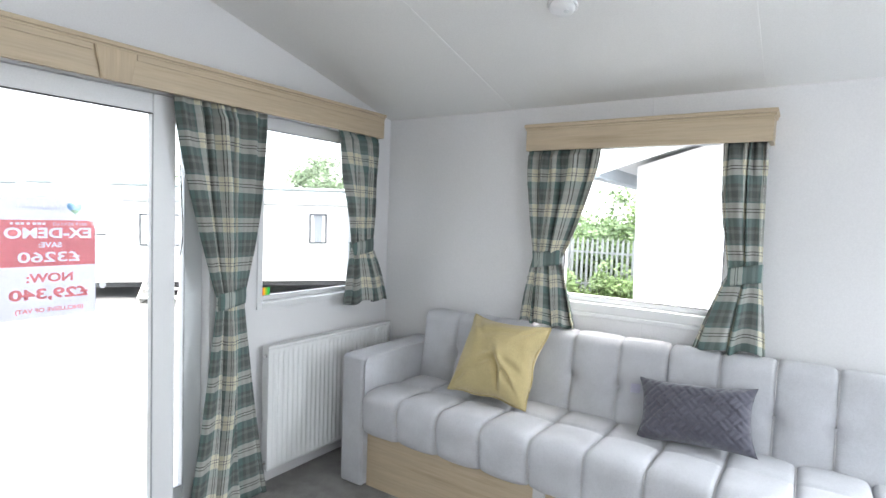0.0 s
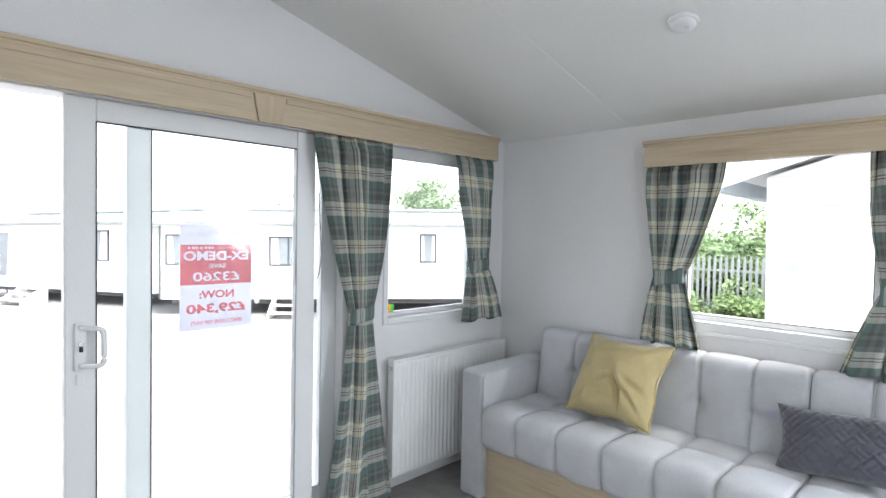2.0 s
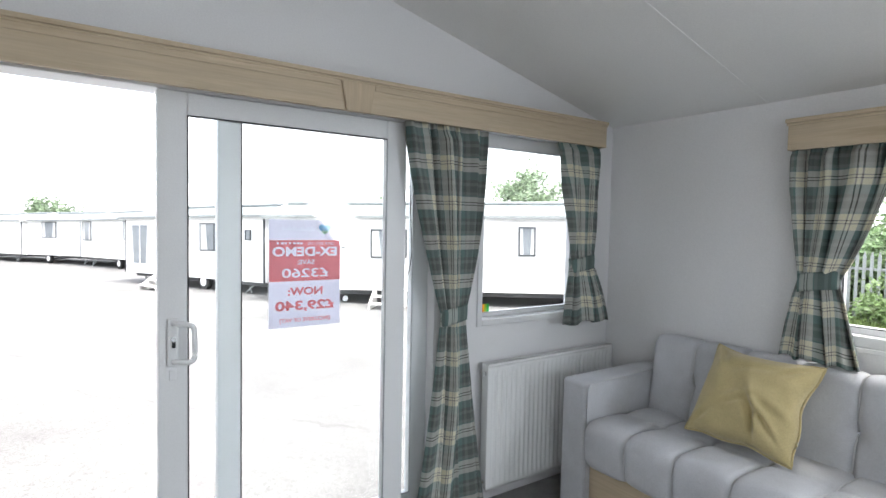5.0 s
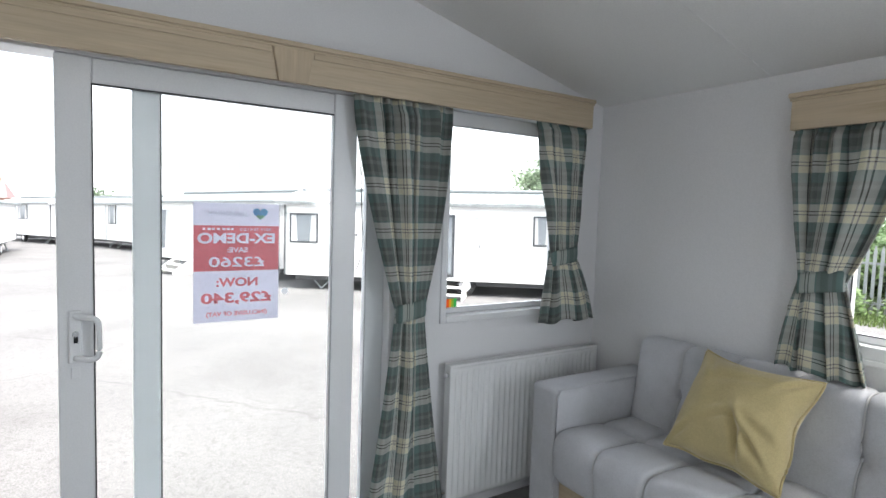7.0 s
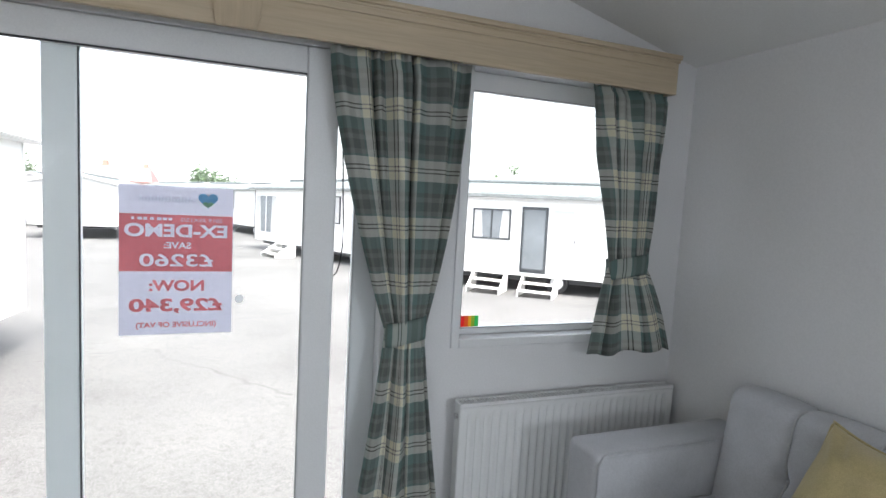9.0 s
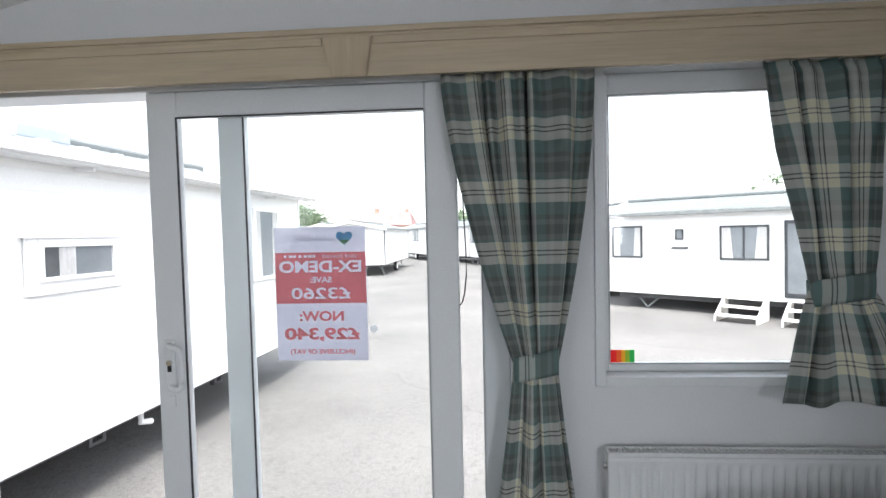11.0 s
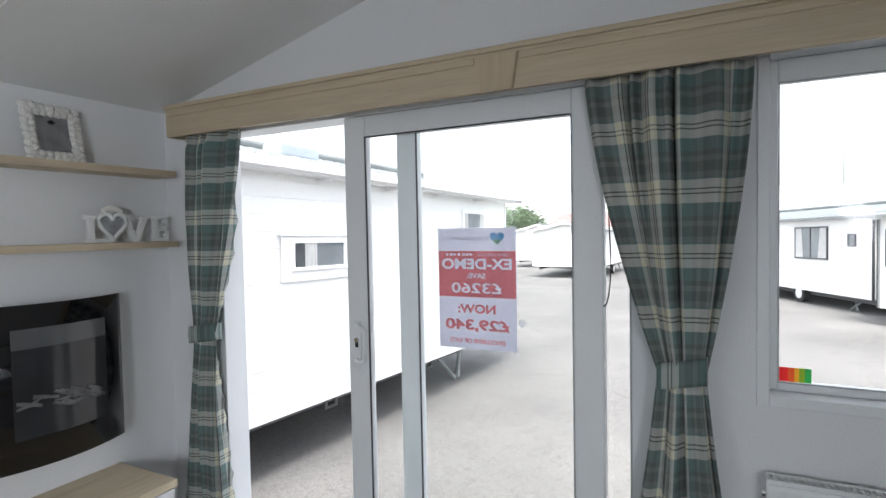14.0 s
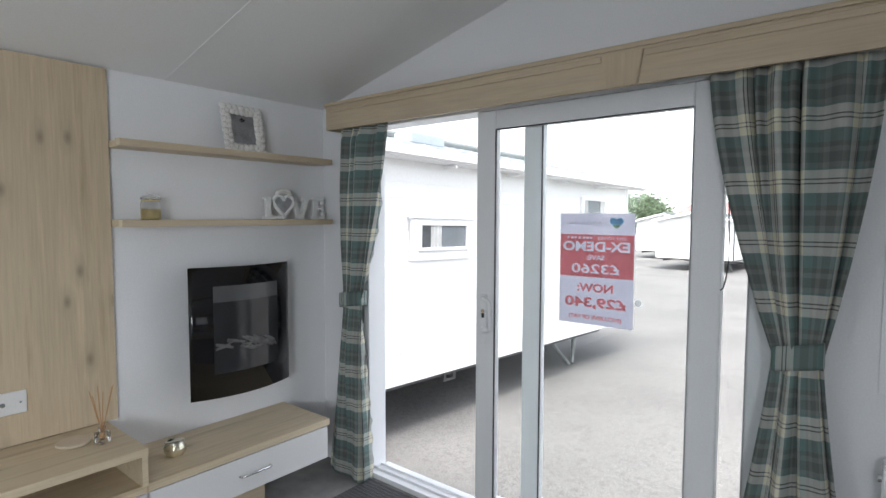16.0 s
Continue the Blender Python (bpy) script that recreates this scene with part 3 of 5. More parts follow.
random.seed(3)
bars = []
yy = -0.122
while yy < -0.012:
    w = random.choice((0.008, 0.01, 0.012))
    bars.append((yy, yy + w, 0.345, 0.353))
    yy += w + random.choice((0.003, 0.003, 0.008))
part("red_panel", ink_with_bare_words((("EX-DEMO", 0.297, 0.052, 0.278, PAPER, 0.0016), ("SAVE:", 0.262, 0.026, 0.074, PAPER, 0.0007), ("2019 35X12/2", 0.343, 0.0145, 0.117, PAPER, 0.0, 0.066), ("£3260", 0.208, 0.052, 0.2, PAPER, 0.0008)),
                                      bars, -0.153, 0.153, 0.192, 0.362, 0.0012), RED, sign, "red price panel")
for words in (("NOW:", 0.134, 0.044, 0.15, RED, 0.0015), ("£29,340", 0.072, 0.052, 0.255, RED, 0.0017), ("(INCLUSIVE OF VAT)", 0.022, 0.022, 0.22, RED, 0.0006)):
    sign_words(*words)
bm = bmesh.new()
for i in range(16):
    a = -0.1 + i * 0.0088
    add_box(bm, 0.0004, 0.001, a, a + 0.0055, 0.402 - 0.0002 * i, 0.402 + random.choice((0.008, 0.009, 0.015)))
part("logo_script", bm, SIGNGREY, sign)
heart = [(0.028 * (16 * math.sin(t) ** 3) / 16, 0.026 * (13 * math.cos(t) - 5 * math.cos(2 * t) - 2 * math.cos(3 * t) - math.cos(4 * t)) / 16) for t in [i * math.tau / 28 for i in range(28)]]
part("logo_heart", prism([(0.083 + a, 0.41 + b) for a, b in heart], 0, 0.0004, 0.001), SIGNBLUE, sign)
part("logo_heart_edge", prism([(0.083 + a * 0.55, 0.406 + b * 0.4 - 0.01) for a, b in heart], 0, 0.001, 0.0013), SIGNGREEN, sign)

disc = thing("clear_sucker", "small clear plastic sucker stuck on the door glass", "sucker", (-0.02, 1.152, 1.112))
bm = bmesh.new()
bmesh.ops.create_circle(bm, cap_ends=True, segments=20, radius=0.013, matrix=Matrix.Rotation(math.pi / 2, 4, "Y"))
part("cup", bm, paper("clear_plastic", (0.93, 0.94, 0.95), 0.85), disc)

# ---- windows ----


def window_in_gable():
    y0, y1, z0, z1 = WIN
    w = thing("window_1", "white plastic window in the gable wall", "window", kind="structure")
    f = 0.02
    part("window_frame", boxes((-WT, 0.009, y0 - f, y0 + 0.012, z0 - f, z1 + f), (-WT, 0.009, y1 - 0.012, y1 + f, z0 - f, z1 + f),
                               (-WT, 0.009, y0 + 0.012, y1 - 0.012, z0 - f, z0 + 0.012), (-WT, 0.009, y0 + 0.012, y1 - 0.012, z1 - 0.012, z1 + f), bevel=0.003), UPVC, w)
    a, b, c, d = y0 + 0.012, y1 - 0.012, z0 + 0.012, z1 - 0.012
    t = 0.024
    part("sash", boxes((-0.1, -0.055, a, a + t, c, d), (-0.1, -0.055, b - t, b, c, d), (-0.1, -0.055, a + t, b - t, c, c + t), (-0.1, -0.055, a + t, b - t, d - t - 0.042, d), bevel=0.005), UPVC, w)
    part("seal", boxes((-0.058, -0.053, a + t, a + t + 0.004, c + t, d - t - 0.042), (-0.058, -0.053, b - t - 0.004, b - t, c + t, d - t - 0.042), (-0.058, -0.053, a + t + 0.004, b - t - 0.004, c + t, c + t + 0.004), (-0.058, -0.053, a + t + 0.004, b - t - 0.004, d - t - 0.046, d - t - 0.042)), GREYSEAL, w)
    p = part("pane", box(-0.081, -0.075, a + t - 0.003, b - t + 0.003, c + t - 0.003, d - t - 0.039), PANE, w)
    p.visible_shadow = False
    return w


window_in_gable()


def window_in_side():
    x0, x1, z0, z1 = WINR
    w = thing("window_2", "white plastic casement window over the sofa", "window", kind="structure")
    f = 0.035
    part("window_frame", boxes((x0 - f, x0 + 0.012, Y1 - 0.01, Y1 + WT, z0 - f, z1 + f), (x1 - 0.012, x1 + f, Y1 - 0.01, Y1 + WT, z0 - f, z1 + f),
                               (x0 + 0.012, x1 - 0.012, Y1 - 0.01, Y1 + WT, z0 - f, z0 + 0.012), (x0 + 0.012, x1 - 0.012, Y1 - 0.01, Y1 + WT, z1 - 0.012, z1 + f), bevel=0.003), UPVC, w)
    a, b, c, d = x0 + 0.012, x1 - 0.012, z0 + 0.012, z1 - 0.012
    t = 0.032
    s = part("sash", boxes((a, a + t, Y1 + 0.04, Y1 + 0.09, c, d), (b - t, b, Y1 + 0.04, Y1 + 0.09, c, d), (a + t, b - t, Y1 + 0.04, Y1 + 0.09, c, c + t), (a + t, b - t, Y1 + 0.04, Y1 + 0.09, d - t, d), bevel=0.005), UPVC, w)
    p = part("pane", box(a + t - 0.003, b - t + 0.003, Y1 + 0.062, Y1 + 0.068, c + t - 0.003, d - t + 0.003), PANE, w)
    p.visible_shadow = False
    part("seal", boxes((a + t, a + t + 0.004, Y1 + 0.038, Y1 + 0.042, c + t, d - t), (b - t - 0.004, b - t, Y1 + 0.038, Y1 + 0.042, c + t, d - t), (a + t, b - t, Y1 + 0.038, Y1 + 0.042, c + t - 0.004, c + t)), RUBBER, w)
    part("window_handle", boxes((b - 0.022, b - 0.006, Y1 + 0.022, Y1 + 0.041, 1.1, 1.2), (b - 0.02, b - 0.008, Y1 + 0.008, Y1 + 0.022, 1.13, 1.23), bevel=0.004), UPVC, s, "white casement handle")
    part("handle_button", rod((b - 0.014, Y1 + 0.012, 1.14), (b - 0.014, Y1 + 0.005, 1.14), 0.007, 10), BLACK, s)
    part("window_sill", box(x0 - 0.06, x1 + 0.06, Y1 - 0.022, Y1 - 0.01, z0 - 0.055, z0 - 0.034, 0.004), UPVC, w)
    return w


window_in_side()


def plain_window(name, x0, x1, ya, yb):
    w = thing(name, "added unseen white plastic window further along the room", "window", kind="structure")
    z0, z1 = WINR[2], WINR[3]
    part("window_frame", boxes((x0, x0 + 0.05, ya, yb, z0, z1), (x1 - 0.05, x1, ya, yb, z0, z1), (x0 + 0.05, x1 - 0.05, ya, yb, z0, z0 + 0.05), (x0 + 0.05, x1 - 0.05, ya, yb, z1 - 0.05, z1), bevel=0.004), UPVC, w)


# two openings out of view, added to hold the fill lamps
plain_window("window_3", 3.5, 4.75, Y1 + 0.03, Y1 + 0.09)
plain_window("window_4", 3.75, 4.95, Y0 - 0.09, Y0 - 0.03)

# coloured band label on the window glass
st = thing("band_label", "small red to green banded label on the window glass", "label", (-0.0742, 1.927, 0.982))
for i, (wd, m_) in enumerate(zip((0.022, 0.016, 0.012, 0.014, 0.016), BANDS)):
    a = sum((0.022, 0.016, 0.012, 0.014, 0.016)[:i])
    part("band", grid_sheet(1, 1, lambda u, v: (0.0005, a + wd * u, 0.042 * v)), m_, st)

# ---- pelmets ----


def pelmet(name, label, a, b, depth, z0, z1, along, at, block=None):
    """A boxed oak curtain pelmet. along: 'y' on the gable wall, 'x' on the side wall."""
    root = thing(name, label, "pelmet", at)
    cap = 0.03
    oak = OAK_Y if along == "y" else OAK_X

    def pl(u0, u1, d0, d1, c0, c1):
        return (d0, d1, u0, u1, c0, c1) if along == "y" else (u0, u1, -d1, -d0, c0, c1)
    part("front_board", boxes(pl(a, b, depth - 0.018, depth, z0, z1 - cap), bevel=0.002), oak, root)
    part("end_board", boxes(pl(a, a + 0.018, 0.001, depth - 0.019, z0, z1 - cap), bevel=0.002), oak, root)
    part("end_board", boxes(pl(b - 0.018, b, 0.001, depth - 0.019, z0, z1 - cap), bevel=0.002), oak, root)
    part("cap_moulding", boxes(pl(a - 0.012, b + 0.012, 0.001, depth + 0.007, z1 - cap + 0.012, z1), pl(a - 0.007, b + 0.007, 0.001, depth + 0.003, z1 - cap, z1 - cap + 0.012), bevel=0.004), oak, root)
    part("curtain_rail", boxes(pl(a + 0.03, b - 0.03, 0.06, 0.075, z1 - cap - 0.03, z1 - cap - 0.002), bevel=0.002), UPVC, root)
    if block:
        (t0, t1), (b0, b1) = block
        bm = bmesh.new()
        zz0, zz1 = z0 - 0.002, z1 - cap
        fr = [bm.verts.new(p) for p in ((depth + 0.012, b0, zz0), (depth + 0.012, b1, zz0), (depth + 0.014, t1, zz1), (depth + 0.014, t0, zz1))]
        bk = [bm.verts.new(p) for p in ((depth + 0.0005, b0, zz0), (depth + 0.0005, b1, zz0), (depth + 0.0005, t1, zz1), (depth + 0.0005, t0, zz1))]
        bm.faces.new(fr)
        for i in range(4):
            bm.faces.new((fr[i], bk[i], bk[(i + 1) % 4], fr[(i + 1) % 4]))
        bmesh.ops.bevel(bm, geom=[e for e in bm.edges if all(v in fr for v in e.verts)], offset=0.003, segments=2, affect="EDGES")
        part("keystone", bm, OAK_PANEL, root)
        part("cover_moulding", boxes((depth, depth + 0.006, a + 0.02, t0 - 0.004, z0 + 0.092, z1 - cap), (depth, depth + 0.006, t1 + 0.004, b - 0.02, z0 + 0.092, z1 - cap), bevel=0.002), oak, root)
    return root


pelmet("pelmet", "long pale oak curtain pelmet over the patio door and window", -0.49, 2.67, 0.13, 1.893, 2.037, "y", (0, 0, 0), ((1.056, 1.203), (1.078, 1.184)))
pelmet("pelmet", "short pale oak curtain pelmet over the side window", 1.047, 2.158, Y1 - 2.735, 1.793, 1.929, "x", (0, Y1, 0))

# ---- curtains ----


def curtain(label, along, top, tie, bottom, z_top, z_tie, z_bot, depth, folds, cloth, pl=1.6, pr=1.6, seed=0):
    """A gathered check curtain held by a tieback. top, tie and bottom are its edges along the wall."""
    rnd = random.Random(seed)
    root = thing("curtain", label, "curtain", (0, 0, 0), group="check curtains")
    ph = [rnd.uniform(0, math.tau) for _ in range(6)]
    H = z_top - z_bot
    vt = (z_top - z_tie) / H

    def edges(v):
        if v <= vt:
            q = v / vt
            return top[0] + (tie[0] - top[0]) * q ** pl, top[1] + (tie[1] - top[1]) * q ** pr
        q = (v - vt) / (1 - vt)
        flare = 1.2 if z_bot < 0.5 else 0.85
        return tie[0] + (bottom[0] - tie[0]) * q ** flare, tie[1] + (bottom[1] - tie[1]) * q ** flare

    def at(u, v):
        a, b = edges(v)
        wide = b - a
        squeeze = math.exp(-((v - vt) / (0.11 if z_bot < 0.5 else 0.16)) ** 2)
        w = u + 0.06 * math.sin(math.pi * u) * math.sin(math.tau * u * 1.2 + ph[0] + 1.6 * v) + 0.012 * math.sin(math.tau * u * 3.1 + ph[1] - 2 * v)
        amp = (0.034 + 0.026 * min(1, v / 0.2)) * (1 - 0.62 * squeeze)
        if v > vt:
            amp *= 0.85 + 0.15 * (v - vt) / (1 - vt)
        s = math.tau * folds * u + ph[2] + 0.9 * math.sin(2.6 * v + ph[3]) + 0.5 * math.sin(math.tau * u * 1.4 + ph[0])
        w -= 0.62 / (math.tau * folds) * math.sin(s) * min(1, 8 * u, 8 * (1 - u))
        w = min(1, max(0, w))
        f = 1.8 * abs(math.sin(s / 2)) ** 0.5 - 1.05
        f *= 0.75 + 0.4 * math.sin(math.tau * u * 0.9 + ph[5] + v)
        f += 0.22 * math.sin(math.tau * folds * 1.7 * u + ph[4] + 1.5 * v) + 0.55 * max(0.0, 1 - v * 4) * math.sin(math.tau * folds * 2.6 * u + ph[0])
        bulge = 0.02 * math.sin(math.pi * u) * (1 if v > 0.04 else v / 0.04)
        d = depth + amp * f + bulge + 0.006 * math.sin(9 * v + 5 * u + ph[1]) * min(1, v * 6)
        if v < 0.03:
            d = depth + amp * f * 0.8 + bulge
        hem = 0.012 * math.sin(math.tau * folds * u + ph[2] + 1.3) * v ** 3
        along_ = a + wide * w
        z = z_top - H * v - hem
        return (d, along_, z) if along == "y" else (along_, Y1 - d, z)

    bm = grid_sheet(160, 90, at, lambda u, v: (u * cloth + seed * 0.037, v * H + seed * 0.021))
    fab = part("fabric", bm, CHECK, root, smooth=True, normals=False)
    th = fab.modifiers.new("cloth", "SOLIDIFY")
    th.thickness = 0.003
    # the tieback band
    c, hw = (tie[0] + tie[1]) / 2, (tie[1] - tie[0]) / 2 + 0.002

    def band(u, v):
        t = u * math.tau
        ex, ey = math.cos(t), math.sin(t)
        r = (abs(ex) ** 3 + abs(ey) ** 3) ** (-1 / 3)
        d = depth + 0.006 + 0.038 * ey * r
        al = c + hw * ex * r
        z = z_tie + 0.039 - 0.078 * v + 0.006 * math.sin(t + 1.0) + 0.01 * ex
        d += 0.004 * math.sin(math.pi * v)
        return (d, al, z) if along == "y" else (al, Y1 - d, z)
    bt = part("tieback", grid_sheet(48, 6, band, lambda u, v: (u * 0.55 + 0.02, v * 0.035 + 0.067)), CHECK, root, smooth=True, normals=False)
    t2 = bt.modifiers.new("cloth", "SOLIDIFY")
    t2.thickness = 0.004
    return root


TALL = "full-length teal and cream check curtain gathered by a tieback"
SHORT = "short teal and cream check curtain gathered by a tieback"
curtain(TALL, "y", (-0.445, -0.06), (-0.437, -0.258), (-0.545, -0.22), 1.9, 0.99, 0.012, 0.066, 2.7, 0.6, 1.4, 1.6, 1)
curtain(TALL, "y", (1.398, 1.855), (1.605, 1.738), (1.46, 1.88), 1.9, 1.015, 0.012, 0.066, 3.1, 0.72, 1.4, 1.6, 2)
curtain(SHORT, "y", (2.325, 2.67), (2.47, 2.645), (2.375, 2.825), 1.9, 1.236, 0.9, 0.066, 2.7, 0.55, 1.3, 2.0, 3)
curtain(SHORT, "x", (1.05, 1.425), (1.092, 1.245), (1.037, 1.342), 1.8, 1.23, 0.885, 0.078, 2.9, 0.56, 1.4, 1.8, 4)
curtain(SHORT, "x", (1.966, 2.142), (2.02, 2.15), (1.893, 2.183), 1.8, 1.226, 0.885, 0.078, 2.2, 0.36, 1.8, 1.5, 5)

# ---- radiator ----


def radiator():
    y0, y1, z0, z1 = 1.887, 2.845, 0.092, 0.73
    root = thing("radiator", "white ribbed double panel radiator under the window", "radiator", (0, 0, 0))
    n = 28
    pitch = (y1 - y0 - 0.05) / n

    def face(u, v):
        y = y0 + u * (y1 - y0)
        z = z0 + v * (z1 - z0)
        k = ((y - y0 - 0.025) / pitch) % 1.0
        inset = 0.0
        if 0.04 < v < 0.96 and y0 + 0.025 < y < y1 - 0.025:
            inset = 0.009 * max(0.0, min(1.0, (0.36 - abs(k - 0.5)) / 0.12))
            inset *= min(1.0, min(v - 0.04, 0.96 - v) / 0.02)
        return (0.08 - inset, y, z)
    part("front_panel", grid_sheet(n * 8 + 16, 40, face), RAD, root, smooth=True, normals=False).modifiers.new("s", "SOLIDIFY").thickness = 0.004
    part("side_cover", box(0.032, 0.079, y0 - 0.002, y0 + 0.004, z0 + 0.01, z1 + 0.012, 0.002), RAD, root)
    part("side_cover", box(0.032, 0.079, y1 - 0.004, y1 + 0.002, z0 + 0.01, z1 + 0.012, 0.002), RAD, root)
    bm = boxes((0.03, 0.036, y0, y1, z1 + 0.002, z1 + 0.014), (0.076, 0.082, y0, y1, z1 + 0.002, z1 + 0.014), (0.054, 0.058, y0, y1, z1 + 0.004, z1 + 0.011))
    k = 0
    while y0 + k * 0.0165 < y1:
        add_box(bm, 0.036, 0.076, y0 + k * 0.0165, y0 + k * 0.0165 + 0.007, z1 + 0.004, z1 + 0.011)
        k += 1
    part("top_grille", bm, RAD, root)
    part("rear_panel", box(0.03, 0.042, y0 + 0.005, y1 - 0.005, z0, z1, 0.003), RAD, root)
    for b in (y0 + 0.12, y1 - 0.15):
        part("wall_bracket", box(0.0, 0.03, b, b + 0.03, z0 + 0.08, z1 - 0.06), RAD, root)
    part("air_plug", rod((0.06, y0 - 0.002, z1 - 0.035), (0.06, y0 - 0.012, z1 - 0.035), 0.011, 14), CHROME, root)
    part("valve", rod((0.06, y0 - 0.002, z0 + 0.045), (0.06, y0 - 0.03, z0 + 0.045), 0.011, 12), CHROME, root)
    part("pipe", tube([(0.06, y0 - 0.026, z0 + 0.05), (0.06, y0 - 0.026, 0.0)], 0.0075, 8), CHROME, root)


radiator()

# ---- sofa ----
def tufted(name, profile, x0, x1, seams, cross, buttons, parent, material, puff=0.006, groove=0.014):
    """Upholstery swept along x: a profile in (y, z), stitched at the seams and, at cross, along the profile."""
    n = 64
    pts, total = resample([Vector(p) for p in profile], n)
    nor = []
    for i in range(n + 1):
        d = (pts[min(i + 1, n)] - pts[max(i - 1, 0)]).normalized()
        nor.append(Vector((-d.y, d.x)))
    xs = []
    lines = [x0, *seams, x1]
    for a, b in zip(lines, lines[1:]):
        for i in range(14):
            t = i / 14
            xs.append(a + (b - a) * (0.5 - 0.5 * math.cos(math.pi * t)))
    xs.append(x1)

    def shape(i, x):
        s = i / n
        a = max(v for v in lines if v <= x + 1e-6)
        b = min(v for v in lines if v >= x - 1e-6)
        u = 0.5 if b - a < 1e-6 else (x - a) / (b - a)
        g = min(abs(x - v) for v in lines)
        h = puff * (1 - (2 * u - 1) ** 4) if b - a > 1e-6 else 0.0
        h -= groove * math.exp(-(g / 0.0045) ** 2)
        for c in cross:
            h -= groove * 1.05 * math.exp(-(((s - c) * total) / 0.011) ** 2)
            h += puff * 0.6 * (1 - math.exp(-(((s - c) * total) / 0.05) ** 2))
        for bx, bs in buttons:
            h -= 0.03 * math.exp(-(((x - bx) / 0.035) ** 2 + (((s - bs) * total) / 0.035) ** 2))
        h += 0.0025 * noise.noise((x * 9, s * total * 9, 3.0))
        q = pts[i] + nor[i] * h
        return (x, q.x, q.y)
    bm = bmesh.new()
    vs = [[bm.verts.new(shape(i, x)) for x in xs] for i in range(n + 1)]
    for i in range(n):
        for j in range(len(xs) - 1):
            bm.faces.new((vs[i][j], vs[i][j + 1], vs[i + 1][j + 1], vs[i + 1][j]))
    for j in (0, -1):
        bm.faces.new([vs[i][j] for i in range(n + 1)])
    ob = part(name, bm, material, parent, smooth=True)
    # piped stitching in the grooves
    for x in seams:
        line = [Vector(shape(i, x)) for i in range(2, n - 1)]
        off = [p + Vector((0, nor[i + 2].x, nor[i + 2].y)) * 0.009 for i, p in enumerate(line)]
        part("piping", tube(off[::2], 0.003, 6), PIPING, ob, smooth=True)
    for bx, bs in buttons:
        i = int(bs * n)
        p = Vector(shape(i, bx)) + Vector((0, nor[i].x, nor[i].y)) * 0.006
        b = bmesh.new()
        bmesh.ops.create_icosphere(b, subdivisions=2, radius=0.012, matrix=Matrix.Translation(p) @ Matrix.Diagonal((1, 0.6, 1, 1)))
        part("button", b, material, ob, smooth=True)
    return ob


def sofa():
    root = thing("sofa", "light grey button-back sofa on a pale oak plinth", "sofa", (0, 0, 0))
    xe = 3.2
    part("arm", box(0.287, 0.441, 2.197, 2.875, 0.0, 0.692, 0.022, 4), SOFA, root, smooth=True)
    part("arm_piping", tube([(0.4425, 2.21, 0.03), (0.4425, 2.203, 0.4), (0.4425, 2.206, 0.66), (0.4425, 2.225, 0.685), (0.4425, 2.87, 0.69)], 0.004, 6), SOFA, root, smooth=True)
    part("arm", box(xe, xe + 0.154, 2.197, 2.875, 0.0, 0.692, 0.022, 4), SOFA, root, smooth=True)
    part("plinth", box(0.443, xe - 0.002, 2.24, 2.87, 0.0, 0.3, 0.002), OAK_X, root, "pale oak laminate plinth")
    part("pull_tab", box(1.395, 1.45, 2.225, 2.239, 0.19, 0.33, 0.002), PIPING, root, "white webbing pull tab")
    seat = rounded_profile([(2.3, 0.302), (2.205, 0.302), (2.19, 0.505), (2.72, 0.482)], 0.075)
    back = rounded_profile([(2.68, 0.46), (2.735, 0.872), (2.872, 0.872), (2.872, 0.5)], 0.05)
    step, lap = 0.236, 0.2292
    tufted("seat_cushion", seat, 0.443, 2.556, [0.433 + step * i for i in range(1, 9)], [0.7], [], root, SOFA, 0.013, 0.014)
    tufted("seat_cushion", seat, 2.56, xe - 0.002, [2.56 + 0.213 * i for i in range(1, 3)], [0.7], [], root, SOFA, 0.013, 0.014)
    tufted("back_cushion", back, 0.443, 1.807, [0.443 + lap * i for i in range(1, 6)], [], [(0.443 + lap * i, 0.22) for i in (1, 2, 4, 5)], root, SOFA, 0.009, 0.012)
    tufted("back_cushion", back, 1.811, xe - 0.002, [1.811 + 0.21 * i for i in range(1, 7)], [], [(1.811 + 0.21 * i, 0.22) for i in (2, 3, 5)], root, SOFA, 0.009, 0.012)
    return root


sofa()


